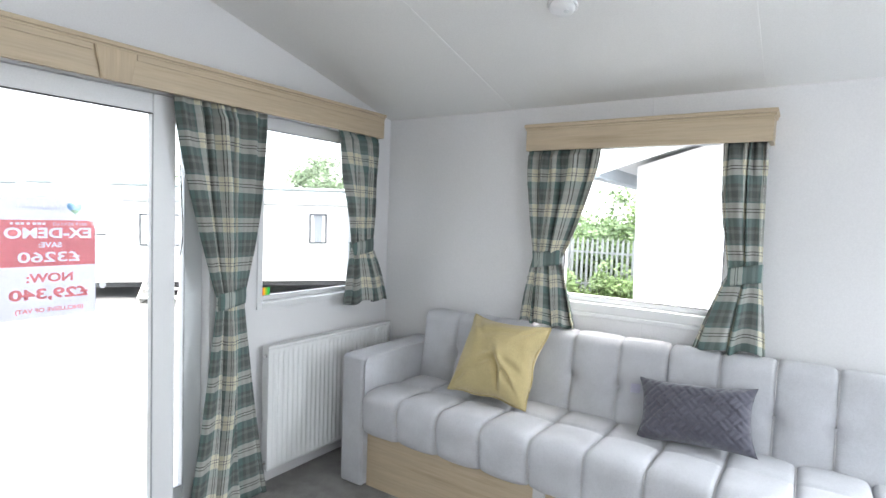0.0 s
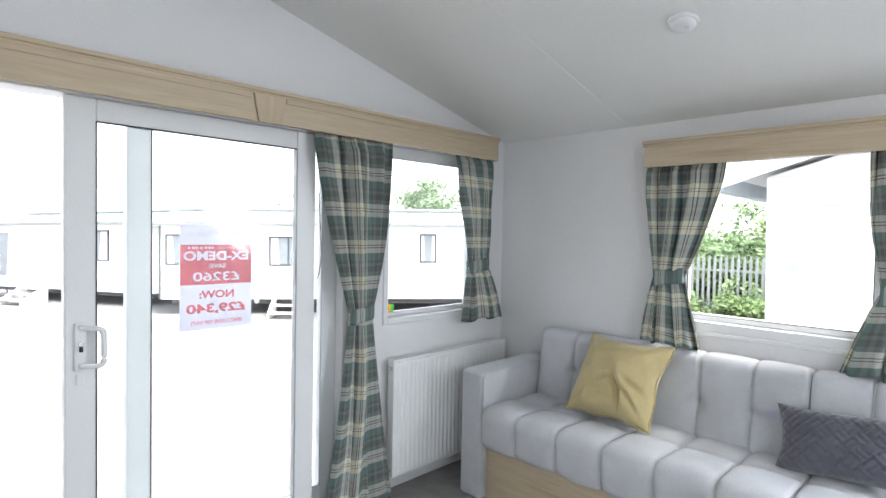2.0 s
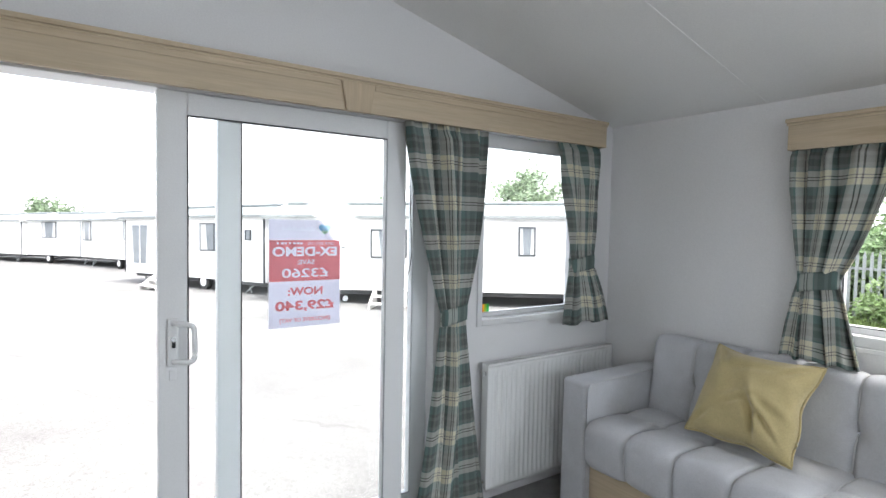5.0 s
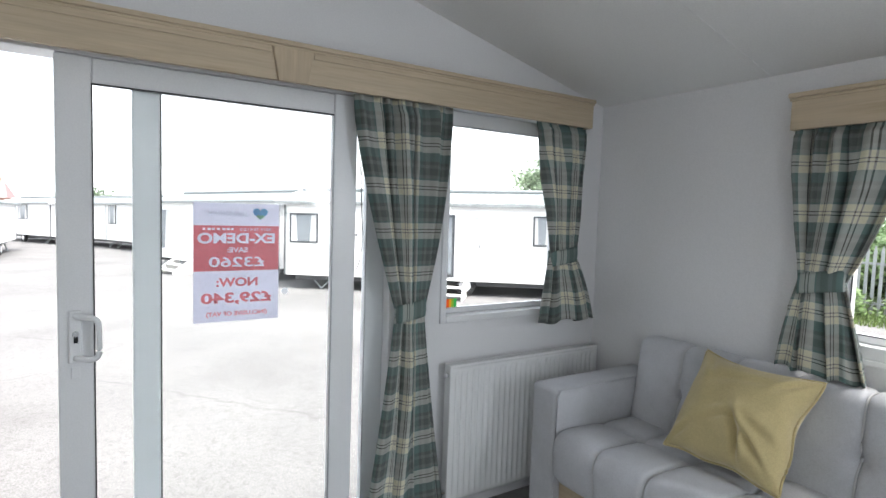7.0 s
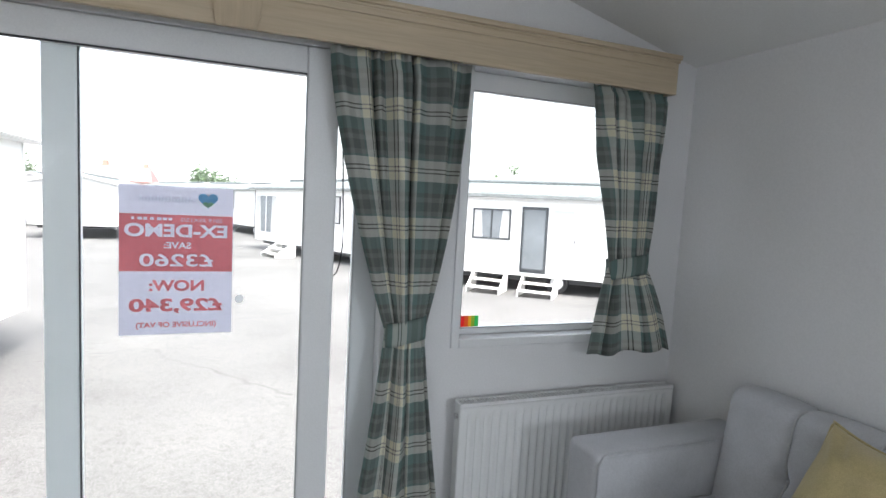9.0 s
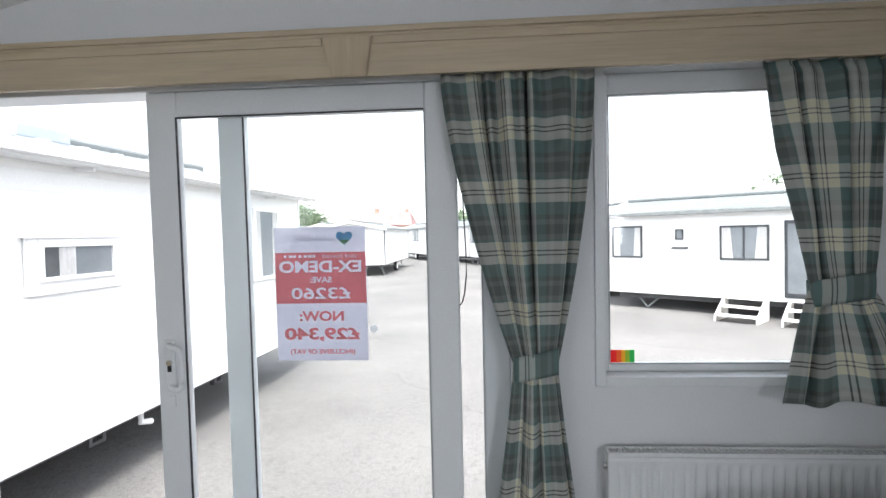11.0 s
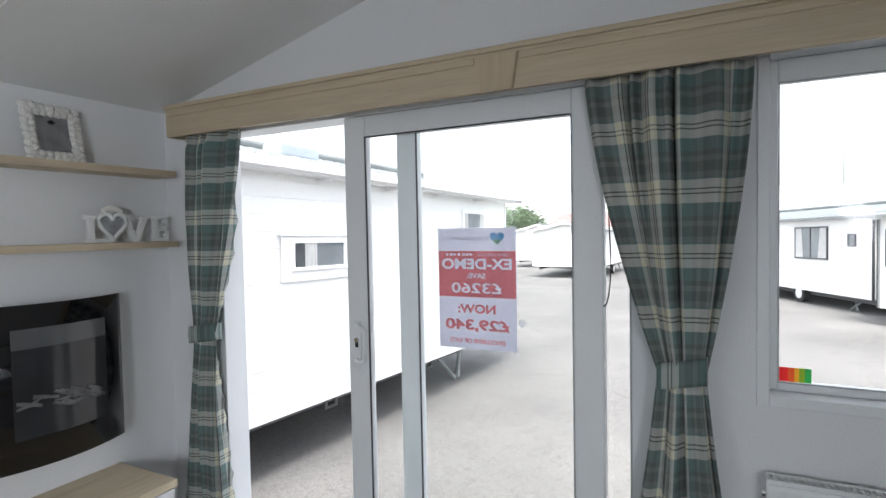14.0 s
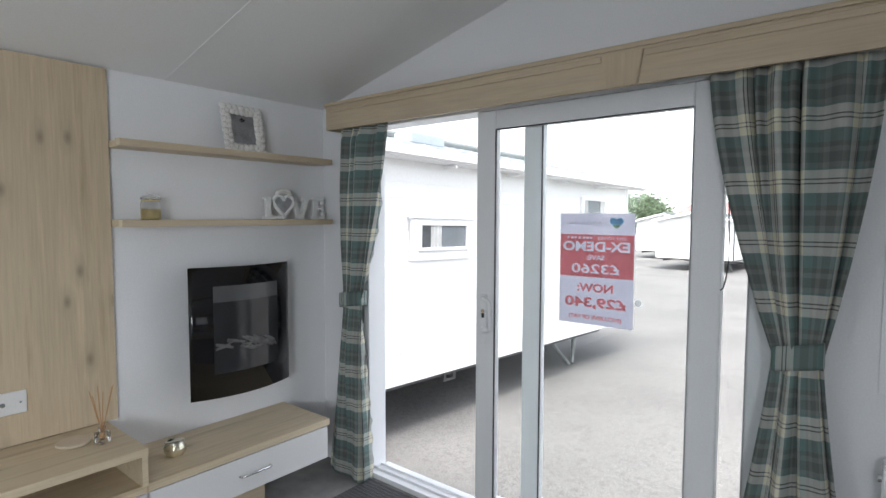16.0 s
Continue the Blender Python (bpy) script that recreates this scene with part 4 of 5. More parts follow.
def pillow(name, label, w, h, puffy, m, material, quilt=False, seed=0):
    """A stuffed cushion: w by h, standing in its local x-z plane, facing local -y."""
    root = thing(name, label, "cushion")
    root.matrix_basis = m
    n = 72 if quilt else 80

    def side(sign):
        def at(u, v):
            a, b = 2 * u - 1, 2 * v - 1
            pin = 1 - 0.11 * (1 - abs(a) ** 2.2) * abs(b) ** 3
            pin2 = 1 - 0.11 * (1 - abs(b) ** 2.2) * abs(a) ** 3
            if not quilt:
                # nearly straight seams between pointed corners, the lower right one drawn out
                pin2 = 1 - ((0.12 + 0.05 * math.sin(5 * b + 0.6)) if a > 0 else 0.07) * (1 - b * b) * abs(a) ** 3
                pin = 1 - ((0.13 - 0.05 * a) if b > 0 else 0.085 + 0.03 * math.sin(6 * a)) * (1 - a * a) * abs(b) ** 3
            x, z = a * w / 2 * pin2, b * h / 2 * pin
            t = puffy * (max(0.0, 1 - abs(a) ** 2.6) * max(0.0, 1 - abs(b) ** 2.6)) ** 0.6
            if not quilt:
                t = puffy * (max(0.0, 1 - a * a) * max(0.0, 1 - b * b)) ** 0.5
            t += 0.012 * noise.noise((a * 2.3 + seed, b * 2.3, sign)) * (1 - max(abs(a), abs(b)) ** 6)
            if not quilt:
                e = 1 - max(abs(a), abs(b)) ** 6
                # a hollow low on the face with creases running out of it to the lower corner
                for ca, cb, turn, long_, wide, deep in ((0.2, -0.32, -1.15, 0.34, 0.07, 0.026), (0.42, -0.42, -0.75, 0.4, 0.06, 0.022), (0.3, -0.62, -1.45, 0.3, 0.06, 0.02), (0.62, -0.25, -0.35, 0.35, 0.085, 0.01), (-0.05, -0.2, 0.5, 0.3, 0.07, 0.012), (0.1, 0.55, 0.2, 0.45, 0.09, 0.008), (-0.62, 0.68, 2.2, 0.3, 0.07, 0.012), (0.72, 0.74, 0.8, 0.25, 0.06, 0.012), (-0.72, -0.72, 0.8, 0.22, 0.06, 0.014)):
                    p = (a - ca) * math.cos(turn) + (b - cb) * math.sin(turn)
                    q = -(a - ca) * math.sin(turn) + (b - cb) * math.cos(turn) + 0.12 * p * p
                    fade = math.exp(-(p / long_) ** 2) * e
                    t += fade * deep * (0.7 * math.exp(-((q - 1.5 * wide) / wide) ** 2) - math.exp(-(q / wide) ** 2))
                t += 0.005 * noise.noise((a * 3.4 + seed, b * 3.4, sign + 4)) * e
                t += 0.004 * noise.noise((a * 14 + seed, b * 14, sign + 7)) * max(0.0, max(abs(a), abs(b)) - 0.75) * 4 * e
            elif sign < 0:
                # woven quilting: blocks of diagonal ridges that cross like basketwork
                s = 0.062
                p, q = (x + z) / s, (x - z) / s
                cell = (math.floor(p) + math.floor(q)) % 2
                r = (p % 1.0 if cell else q % 1.0)
                t += 0.0075 * (abs(math.sin(math.pi * 2 * r)) ** 0.6) * (1 - max(abs(a), abs(b)) ** 10) - 0.003
                edge = min(p % 1.0, 1 - p % 1.0, q % 1.0, 1 - q % 1.0)
                t -= 0.005 * math.exp(-(edge / 0.06) ** 2)
            return (x, sign * t, z)
        return at
    bm = grid_sheet(n, n, side(-1))
    b2 = grid_sheet(n, n, side(1))
    me = bpy.data.meshes.new("tmp")
    b2.to_mesh(me)
    b2.free()
    bm.from_mesh(me)
    bpy.data.meshes.remove(me)
    bmesh.ops.remove_doubles(bm, verts=bm.verts, dist=0.0008)
    body = part("cover", bm, material, root, smooth=True)
    rim = []
    for k in range(160):
        s = k / 40
        u, v = ((s, 0), (1, s - 1), (3 - s, 1), (0, 4 - s))[int(s)]
        p = Vector(side(-1)(u, v))
        p.y = 0
        rim.append(p * 1.012)
    rim.append(rim[0])
    if not quilt:
        part("piping", tube(rim, 0.0045, 8), material, root, smooth=True)
    return root


# mustard cushion leaning on the back, its foot on the seat
ex = Vector((0.415, 0.0, -0.015)).normalized()
ez = Vector((0.006, 0.22, 0.338))
ez = (ez - ex * ez.dot(ex)).normalized()
ey = ez.cross(ex)
mm = Matrix((ex, ey, ez)).transposed().to_4x4()
mm.translation = (1.025, 2.575, 0.715)
pillow("cushion", "mustard yellow square cotton cushion leaning on the sofa back", 0.44, 0.43, 0.12, mm, MUSTARD, False, 2)
ex = Vector((0.47, 0.0, 0.04)).normalized()
ez = Vector((0.0, 0.12, 0.25))
ez = (ez - ex * ez.dot(ex)).normalized()
ey = ez.cross(ex)
mm = Matrix((ex, ey, ez)).transposed().to_4x4()
mm.translation = (1.95, 2.6, 0.635)
gp = pillow("cushion", "slate grey quilted rectangular velvet cushion on the sofa", 0.47, 0.275, 0.07, mm, SLATE, True, 5)
part("tag", box(-0.268, -0.225, -0.012, -0.01, 0.06, 0.1, 0.0005), PAPER, gp, "small white sewn-in tag")

# ---- smoke alarm ----
az = ceiling_z(2.085)
al = thing("smoke_alarm", "round white smoke alarm on the sloping ceiling", "smoke alarm", (1.484, 2.085, az), (-(math.degrees(math.atan((RIDGE - EAVE) / (Y1 - YR)))), 0, 0))
part("body", lathe([(0.02, -0.033), (0.036, -0.031), (0.044, -0.025), (0.048, -0.014), (0.048, 0.0)], seg=36), UPVC, al, smooth=True)
part("base_ring", lathe([(0.055, -0.011), (0.057, -0.008), (0.057, -0.001)], seg=36), UPVC, al)
part("test_button", lathe([(0.008, -0.035), (0.01, -0.034), (0.01, -0.03)], (0.018, 0, 0), 16), UPVC_GREY, al)

# ---- television wall: panel, shelves, cabinet ----
pn = thing("wall_panel", "tall knotty oak-look backing panel for a television", "wall panel", (1.13, Y0, 0.565))
part("board", box(0.0, 1.15, 0.001, 0.02, 0.0, 1.475, 0.001), OAK_PANEL, pn)
so = thing("television_socket", "white aerial socket plate on the oak panel", "socket", (1.52, Y0 + 0.02, 0.73))
part("plate", box(-0.075, 0.075, 0.0005, 0.009, -0.043, 0.043, 0.003), WHITE_LAM, so)
part("coax", rod((0.0, 0.008, 0.0), (0.0, 0.013, 0.0), 0.008, 14), STEEL, so)
for s_ in (-0.055, 0.055):
    part("screw", rod((s_, 0.008, 0.0), (s_, 0.0105, 0.0), 0.004, 10), STEEL, so)


def shelf(z):
    root = thing("shelf", "slim floating oak wall shelf", "shelf", (0, Y0, z), group="floating shelves")
    bm = prism([(0.066, 0.001), (1.129, 0.001), (1.129, 0.13), (1.152, 0.148), (1.14, 0.16), (0.066, 0.16)], 2, -0.028, 0.0)
    part("board", bm, OAK_TOP, root)
    part("edging", box(0.066, 1.14, 0.16, 0.1608, -0.028, 0.0), OAK_X, root)


shelf(1.746)
shelf(1.417)


def low_cabinet():
    root = thing("low_cabinet", "low oak-topped cabinet with a white drawer", "cabinet", (0, 0, 0))
    part("top", box(0.29, 1.165, Y0 + 0.001, -0.284, 0.378, 0.41, 0.002), OAK_TOP, root)
    part("carcass", boxes((0.3, 0.318, Y0 + 0.001, -0.304, 0.21, 0.377), (1.147, 1.163, Y0 + 0.001, -0.304, 0.21, 0.377), (0.318, 1.147, Y0 + 0.001, -0.304, 0.21, 0.226)), WHITE_LAM, root)
    d = part("drawer_front", box(0.302, 1.158, -0.303, -0.286, 0.212, 0.373, 0.002), WHITE_LAM, root)
    part("handle", tube([(0.635, -0.286, 0.292), (0.64, -0.268, 0.295), (0.665, -0.258, 0.3), (0.71, -0.255, 0.302), (0.755, -0.258, 0.3), (0.78, -0.268, 0.295), (0.785, -0.286, 0.292)], 0.0055, 8), CHROME, d, "bowed chrome handle", smooth=True)
    part("plinth", box(0.56, 1.16, Y0 + 0.04, -0.45, 0.0, 0.21, 0.002), OAK_X, root)


low_cabinet()


def media_unit():
    root = thing("media_unit", "oak media unit with an open shelf above white drawers", "cabinet", (0, 0, 0))
    part("top", box(1.168, 2.28, Y0 + 0.001, -0.262, 0.53, 0.561, 0.002), OAK_TOP, root)
    part("side_board", box(1.168, 1.19, Y0 + 0.001, -0.27, 0.41, 0.529, 0.001), OAK_TOP, root)
    part("side_board", box(2.258, 2.28, Y0 + 0.001, -0.27, 0.41, 0.529, 0.001), OAK_TOP, root)
    part("middle_board", box(1.168, 2.28, Y0 + 0.001, -0.284, 0.378, 0.409, 0.001), OAK_TOP, root)
    part("back_board", box(1.19, 2.258, Y0 + 0.004, Y0 + 0.02, 0.41, 0.529), OAK_TOP, root)
    part("carcass", boxes((1.168, 1.186, Y0 + 0.001, -0.304, 0.0, 0.377), (2.262, 2.28, Y0 + 0.001, -0.304, 0.0, 0.377), (1.186, 2.262, Y0 + 0.001, -0.304, 0.05, 0.066)), WHITE_LAM, root)
    d = part("drawer_front", box(1.17, 2.276, -0.303, -0.286, 0.212, 0.373, 0.002), WHITE_LAM, root)
    part("handle", tube([(1.635, -0.286, 0.292), (1.64, -0.268, 0.295), (1.665, -0.258, 0.3), (1.71, -0.255, 0.302), (1.755, -0.258, 0.3), (1.78, -0.268, 0.295), (1.785, -0.286, 0.292)], 0.0055, 8), CHROME, d, "bowed chrome handle", smooth=True)
    part("lower_front", box(1.17, 2.276, -0.303, -0.286, 0.05, 0.208, 0.002), WHITE_LAM, root)


media_unit()
tagged(part("door_mat", grid_sheet(200, 2, lambda u, v: (0.03 + 0.75 * u, -0.26 + v * 1.4, 0.003 + 0.0035 * abs(math.sin(u * 200 * 0.5)))), MATTING, normals=False), "dark grey ribbed door mat on the carpet", "mat").modifiers.new("s", "SOLIDIFY").thickness = 0.003


def fire():
    x0, x1, z0, z1 = 0.332, 0.856, 0.58, 1.198
    root = thing("electric_fire", "black curved-glass wall-mounted electric fire, unlit", "fire", (0, 0, 0))
    ye, yc = Y0 + 0.105, Y0 + 0.165

    def yf(x):
        k = (x - (x0 + x1) / 2) / ((x1 - x0) / 2)
        return ye + (yc - ye) * (1 - k * k)
    part("housing", box(x0 + 0.05, x1 - 0.05, Y0 + 0.001, ye - 0.012, z0 + 0.05, z1 - 0.03, 0.004), BLACK, root)
    sx0, sx1, sz0, sz1 = x0 + 0.085, x1 - 0.095, z0 + 0.115, z1 - 0.09

    def front(u, v):
        x = x0 + u * (x1 - x0)
        return (x, yf(x), z0 + v * (z1 - z0))
    g = part("glass_front", grid_sheet(32, 2, front), BLACKGLASS, root, smooth=True, normals=False)
    g.modifiers.new("s", "SOLIDIFY").thickness = 0.006

    def screen(u, v):
        x = sx0 + u * (sx1 - sx0)
        return (x, yf(x) + 0.0068, sz0 + v * (sz1 - sz0))
    part("screen", grid_sheet(24, 2, screen), FIREBOX, g, "smoky grey fire window", smooth=True, normals=False)

    def strip(u, v):
        x = sx0 + u * (sx1 - sx0)
        return (x, yf(x) + 0.0074, sz1 - 0.075 + v * 0.075)
    part("top_band", grid_sheet(24, 2, strip), painted("fire_band", (0.09, 0.092, 0.095), 0.2, 0.1), g, "lighter band across the fire window", smooth=True, normals=False)
    rnd = random.Random(4)
    for i in range(30):
        a = sx0 + 0.012 + rnd.random() * (sx1 - sx0 - 0.07)
        zc = sz0 + 0.1 + rnd.uniform(0.0, 0.062) * (1 - abs(2 * (a - sx0) / (sx1 - sx0) - 0.9) * 0.6)
        b = a + rnd.uniform(0.04, 0.085)
        b = min(b, sx1 - 0.008)
        tilt = rnd.uniform(-0.03, 0.035)
        bm = tube([(a + (b - a) * t, yf(a + (b - a) * t) + 0.0085, zc + (t - 0.5) * tilt) for t in (0, 0.3, 0.6, 1.0)], rnd.uniform(0.004, 0.008), 7)
        for v in bm.verts:
            y_ = yf(v.co.x) + 0.0072
            v.co.y = y_ + max(0, v.co.y - y_) * 0.4
            v.co.z += 0.004 * noise.noise(v.co * 60)
        part("log", bm, ASHLOG, g, smooth=True)
    part("ember_bed", prism([(sx0 + 0.005, sz0 + 0.088), (sx1 - 0.005, sz0 + 0.088), (sx1 - 0.005, sz0 + 0.094), (sx0 + 0.005, sz0 + 0.094)], 1, yf(sx0 + 0.01) - 0.01, yf(sx0 + 0.005) + 0.0072), ASHLOG, g)


fire()


def photo_frame():
    root = thing("photo_frame", "white resin photo frame edged with roses, leaning on the shelf", "photo frame", (0.54, Y0 + 0.09, 1.746), (12, 0, 3))
    w, h, t = 0.215, 0.232, 0.036
    part("backing", box(-w / 2 + 0.006, w / 2 - 0.006, -0.014, -0.004, 0.004, h - 0.004), RESIN, root)
    part("picture", box(-w / 2 + t, w / 2 - t, -0.0035, -0.002, t, h - t), CARD, root, "grey picture card with an ornament")
    part("ornament", prism([(0.016 * math.cos(a), 0.165 + 0.009 * math.sin(a) * (1 + 0.25 * math.cos(4 * a))) for a in [i * math.tau / 20 for i in range(20)]], 1, -0.002, -0.0008), BLACK, root)
    part("glass", box(-w / 2 + t, w / 2 - t, -0.0008, 0.0012, t, h - t), GLASS, root)
    part("strut", prism([(-0.014, 0.02), (-0.05, 0.0128), (-0.052, 0.016), (-0.014, 0.15)], 0, -0.012, 0.012), RESIN, root)
    rnd = random.Random(8)
    spots = []
    for r in (0.01, 0.027):
        k = r
        a, b = w / 2 - k, h - k
        nx, nz = 7, 8
        for i in range(nx):
            spots += [(-a + 2 * a * i / (nx - 1), k), (-a + 2 * a * i / (nx - 1), b)]
        for j in range(1, nz - 1):
            spots += [(-a, k + (b - k) * j / (nz - 1)), (a, k + (b - k) * j / (nz - 1))]
    bm0 = bmesh.new()
    for lvl, (rr, hh) in enumerate(((0.019, 0.0), (0.014, 0.005), (0.009, 0.009))):
        for k in range(5):
            a = k * math.tau / 5 + lvl * 0.6
            m = Matrix.Translation((rr * 0.5 * math.cos(a), hh, rr * 0.5 * math.sin(a))) @ Matrix.Rotation(-a, 4, "Y") @ Matrix.Diagonal((rr * 0.62, 0.006, rr * 0.7, 1))
            bmesh.ops.create_icosphere(bm0, subdivisions=1, radius=1, matrix=m)
    first = part("rose", bm0, RESIN, root, smooth=True)
    first.location = (spots[0][0], 0.0, spots[0][1])
    for x, z in spots[1:]:
        o = first.copy()
        scene.collection.objects.link(o)
        o.location = (x + rnd.uniform(-0.002, 0.002), rnd.uniform(0, 0.003), z + rnd.uniform(-0.002, 0.002))
        o.rotation_euler = (0, rnd.uniform(0, 6.28), 0)


photo_frame()


def love():
    root = thing("letter_ornament", "white wooden letters spelling LOVE with a heart frame", "ornament", (0, Y0 + 0.075, 1.418))
    # seen from the room the word runs towards smaller x
    def slab(name, spans):
        part(name, boxes(*[(a, b, -0.009 - 0.0006 * i, 0.009 + 0.0006 * i, c + 0.0003 * i, d - 0.0003 * i) for i, (a, b, c, d) in enumerate(spans)], bevel=0.0015), WHITEWOOD, root)
    slab("letter_l", [(0.405, 0.432, 0.0, 0.118), (0.392, 0.447, 0.104, 0.12), (0.335, 0.449, 0.0, 0.017), (0.331, 0.344, 0.017, 0.04)])
    bm = bmesh.new()
    for s_ in (1, -1):
        top = 0.222 + s_ * 0.045
        b2 = prism([(top + 0.014, 0.112), (top - 0.014, 0.112), (0.222 - 0.013 + s_ * 0.004, 0.0), (0.222 + 0.013 + s_ * 0.004, 0.0)], 1, -0.009 + 0.0004 * s_, 0.009 + 0.0004 * s_)
        me = bpy.data.meshes.new("t")
        b2.to_mesh(me)
        b2.free()
        bm.from_mesh(me)
        bpy.data.meshes.remove(me)
        add_box(bm, 0.222 + s_ * 0.045 - 0.027, 0.222 + s_ * 0.045 + 0.027, -0.0085, 0.0095, 0.107, 0.12)
    part("letter_v", bm, WHITEWOOD, root)
    slab("letter_e", [(0.11, 0.136, 0.0, 0.12), (0.06, 0.148, 0.0, 0.017), (0.066, 0.148, 0.103, 0.12), (0.078, 0.112, 0.053, 0.067), (0.06, 0.074, 0.017, 0.04), (0.066, 0.079, 0.083, 0.103), (0.076, 0.088, 0.045, 0.076)])
    hc, hz = 0.33, 0.076
    ring = [(1.0 * 16 * math.sin(t) ** 3 / 16, (13 * math.cos(t) - 5 * math.cos(2 * t) - 2 * math.cos(3 * t) - math.cos(4 * t)) / 16) for t in [i * math.tau / 48 for i in range(49)]]
    hf = part("heart_frame", tube([(hc + a * 0.06, 0.012, hz + b * 0.064) for a, b in ring], 0.0095, 8), WHITEWOOD, root, smooth=True)
    part("heart_photo", prism([(hc + a * 0.056, hz + b * 0.059) for a, b in ring[:-1]], 1, 0.004, 0.008), CARD, hf, "grey picture in the heart frame")
    rnd = random.Random(5)
    for i in range(9):
        b = bmesh.new()
        a = -0.9 + 1.8 * i / 8
        bmesh.ops.create_icosphere(b, subdivisions=2, radius=0.0135, matrix=Matrix.Translation((hc + 0.046 * math.sin(a), 0.012, 0.115 + 0.034 * math.cos(a))) @ Matrix.Diagonal((1, 0.8, 1, 1)))
        part("rosette", b, RESIN, hf, smooth=True)


love()


def candle_jar():
    root = thing("candle_jar", "lidded glass jar with a cream candle on the shelf", "candle", (0.995, Y0 + 0.08, 1.418))
    part("jar", lathe([(0.036, 0.0), (0.04, 0.004), (0.04, 0.07), (0.036, 0.08), (0.033, 0.084)], seg=28), GLASS, root, smooth=True)
    part("wax", lathe([(0.034, 0.005), (0.0365, 0.008), (0.0365, 0.047), (0.03, 0.048)], seg=28), WAX, root, smooth=True)
    lid = part("lid", lathe([(0.033, 0.085), (0.04, 0.087), (0.041, 0.094), (0.03, 0.101), (0.012, 0.104), (0.009, 0.108), (0.013, 0.114), (0.012, 0.121), (0.004, 0.125)], seg=28), GLASS, root, smooth=True)
    part("collar", lathe([(0.0345, 0.08), (0.037, 0.082), (0.0345, 0.0845)], seg=28), WAX, lid)


candle_jar()


def diffuser():
    root = thing("reed_diffuser", "small square glass bottle with brown reeds", "diffuser", (1.262, -0.445, 0.561), (0, 0, 20))
    b = part("bottle", box(-0.022, 0.022, -0.022, 0.022, 0.0, 0.045, 0.007, 3), GLASS, root, smooth=True)
    part("neck", lathe([(0.012, 0.044), (0.011, 0.05), (0.013, 0.058), (0.013, 0.062)], seg=18), GLASS, b, smooth=True)
    part("oil", box(-0.018, 0.018, -0.018, 0.018, 0.004, 0.02, 0.005), glassy("scent_oil", (0.95, 0.93, 0.88)), b)
    for i, (dx, dy) in enumerate(((0.05, 0.02), (0.032, -0.02), (-0.045, 0.01), (-0.06, -0.015), (0.015, 0.03), (-0.01, -0.03))):
        part("reed", rod((-dx * 0.15, -dy * 0.15, 0.01), (dx, dy, 0.2 + 0.008 * (i % 3)), 0.0016, 6), REED, root)
    tr = thing("coaster", "thin round pale wooden coaster on the media unit", "coaster", (1.335, -0.52, 0.561))
    part("disc", lathe([(0.055, 0.0), (0.06, 0.003), (0.06, 0.008), (0.056, 0.011)], seg=32), painted("pale_birch", (0.62, 0.52, 0.4), 0.5, 0.08), tr, smooth=False)


diffuser()
vt_ = thing("tealight_holder", "round silvered ribbed glass tealight holder", "tealight holder", (0.985, -0.455, 0.41))
bm = lathe([(0.022, 0.0), (0.034, 0.006), (0.043, 0.024), (0.042, 0.042), (0.034, 0.056), (0.032, 0.062), (0.036, 0.068), (0.034, 0.069), (0.029, 0.062)], seg=48)
for v in bm.verts:
    if 0.004 < v.co.z < 0.055:
        a = math.atan2(v.co.y, v.co.x)
        k = 1 + 0.035 * math.cos(12 * a)
        v.co.x *= k
        v.co.y *= k
part("bowl", bm, MERCURY, vt_, smooth=True)
part("rim_wire", tube([(0.0365 * math.cos(t), 0.0365 * math.sin(t), 0.062) for t in [i * math.tau / 24 for i in range(25)]], 0.002, 6), CHROME, vt_)

# ---- outdoors ----
G0, SLOPE = -0.7, 0.021


def gz(x):
    return G0 + SLOPE * min(x, 10)


def ground():
    xs = [60, 10, 0, -3, -8, -16, -30, -60, -120, -400, -1500, -5000]
    ys = [-4000, -800, -200, -60, -20, -6, 0, 6, 20, 60, 200, 800, 4000]
    bm = bmesh.new()
    vs = [[bm.verts.new((x, y, gz(x))) for y in ys] for x in xs]
    for i in range(len(xs) - 1):
        for j in range(len(ys) - 1):
            bm.faces.new((vs[i][j], vs[i][j + 1], vs[i + 1][j + 1], vs[i + 1][j]))
    tagged(part("ground", bm, TARMAC), "pale worn grey tarmac yard with fine cracks", "ground", kind="structure")


ground()
# skirt and chassis under our own floor, out of sight
tagged(part("foundation", boxes((0.0, XB, Y0, Y1, -0.3, -0.061)), CHASSIS), "dark chassis under the floor", "chassis", kind="structure")


def add_window(parent, x, z, w, h, mat=DARKTRIM, split=0, drapes=True, t=0.045):
    fr = part("window", boxes((x, x + t, -0.05, 0.02, z, z + h), (x + w - t, x + w, -0.05, 0.02, z, z + h), (x + t, x + w - t, -0.05, 0.02, z, z + t), (x + t, x + w - t, -0.05, 0.02, z + h - t, z + h),
                              *[(x + w * s / (split + 1) - t / 2, x + w * s / (split + 1) + t / 2, -0.048, 0.02, z + t, z + h - t) for s in range(1, split + 1)], bevel=0.006), mat, parent)
    part("pane", box(x + t, x + w - t, -0.03, -0.022, z + t, z + h - t), DARKGLASS, fr)
    if drapes:
        for s_ in (0, 1):
            def at(u, v, s_=s_):
                wd = (w - 2 * t) * (0.2 + 0.06 * v)
                a = x + t + u * wd if s_ == 0 else x + w - t - u * wd
                return (a, -0.036 + 0.004 * math.sin(u * 22), z + h - t - v * (h - 2 * t))
            part("drape", grid_sheet(18, 6, at), NETS, fr, "pale curtain behind the glass", smooth=True)
    return fr


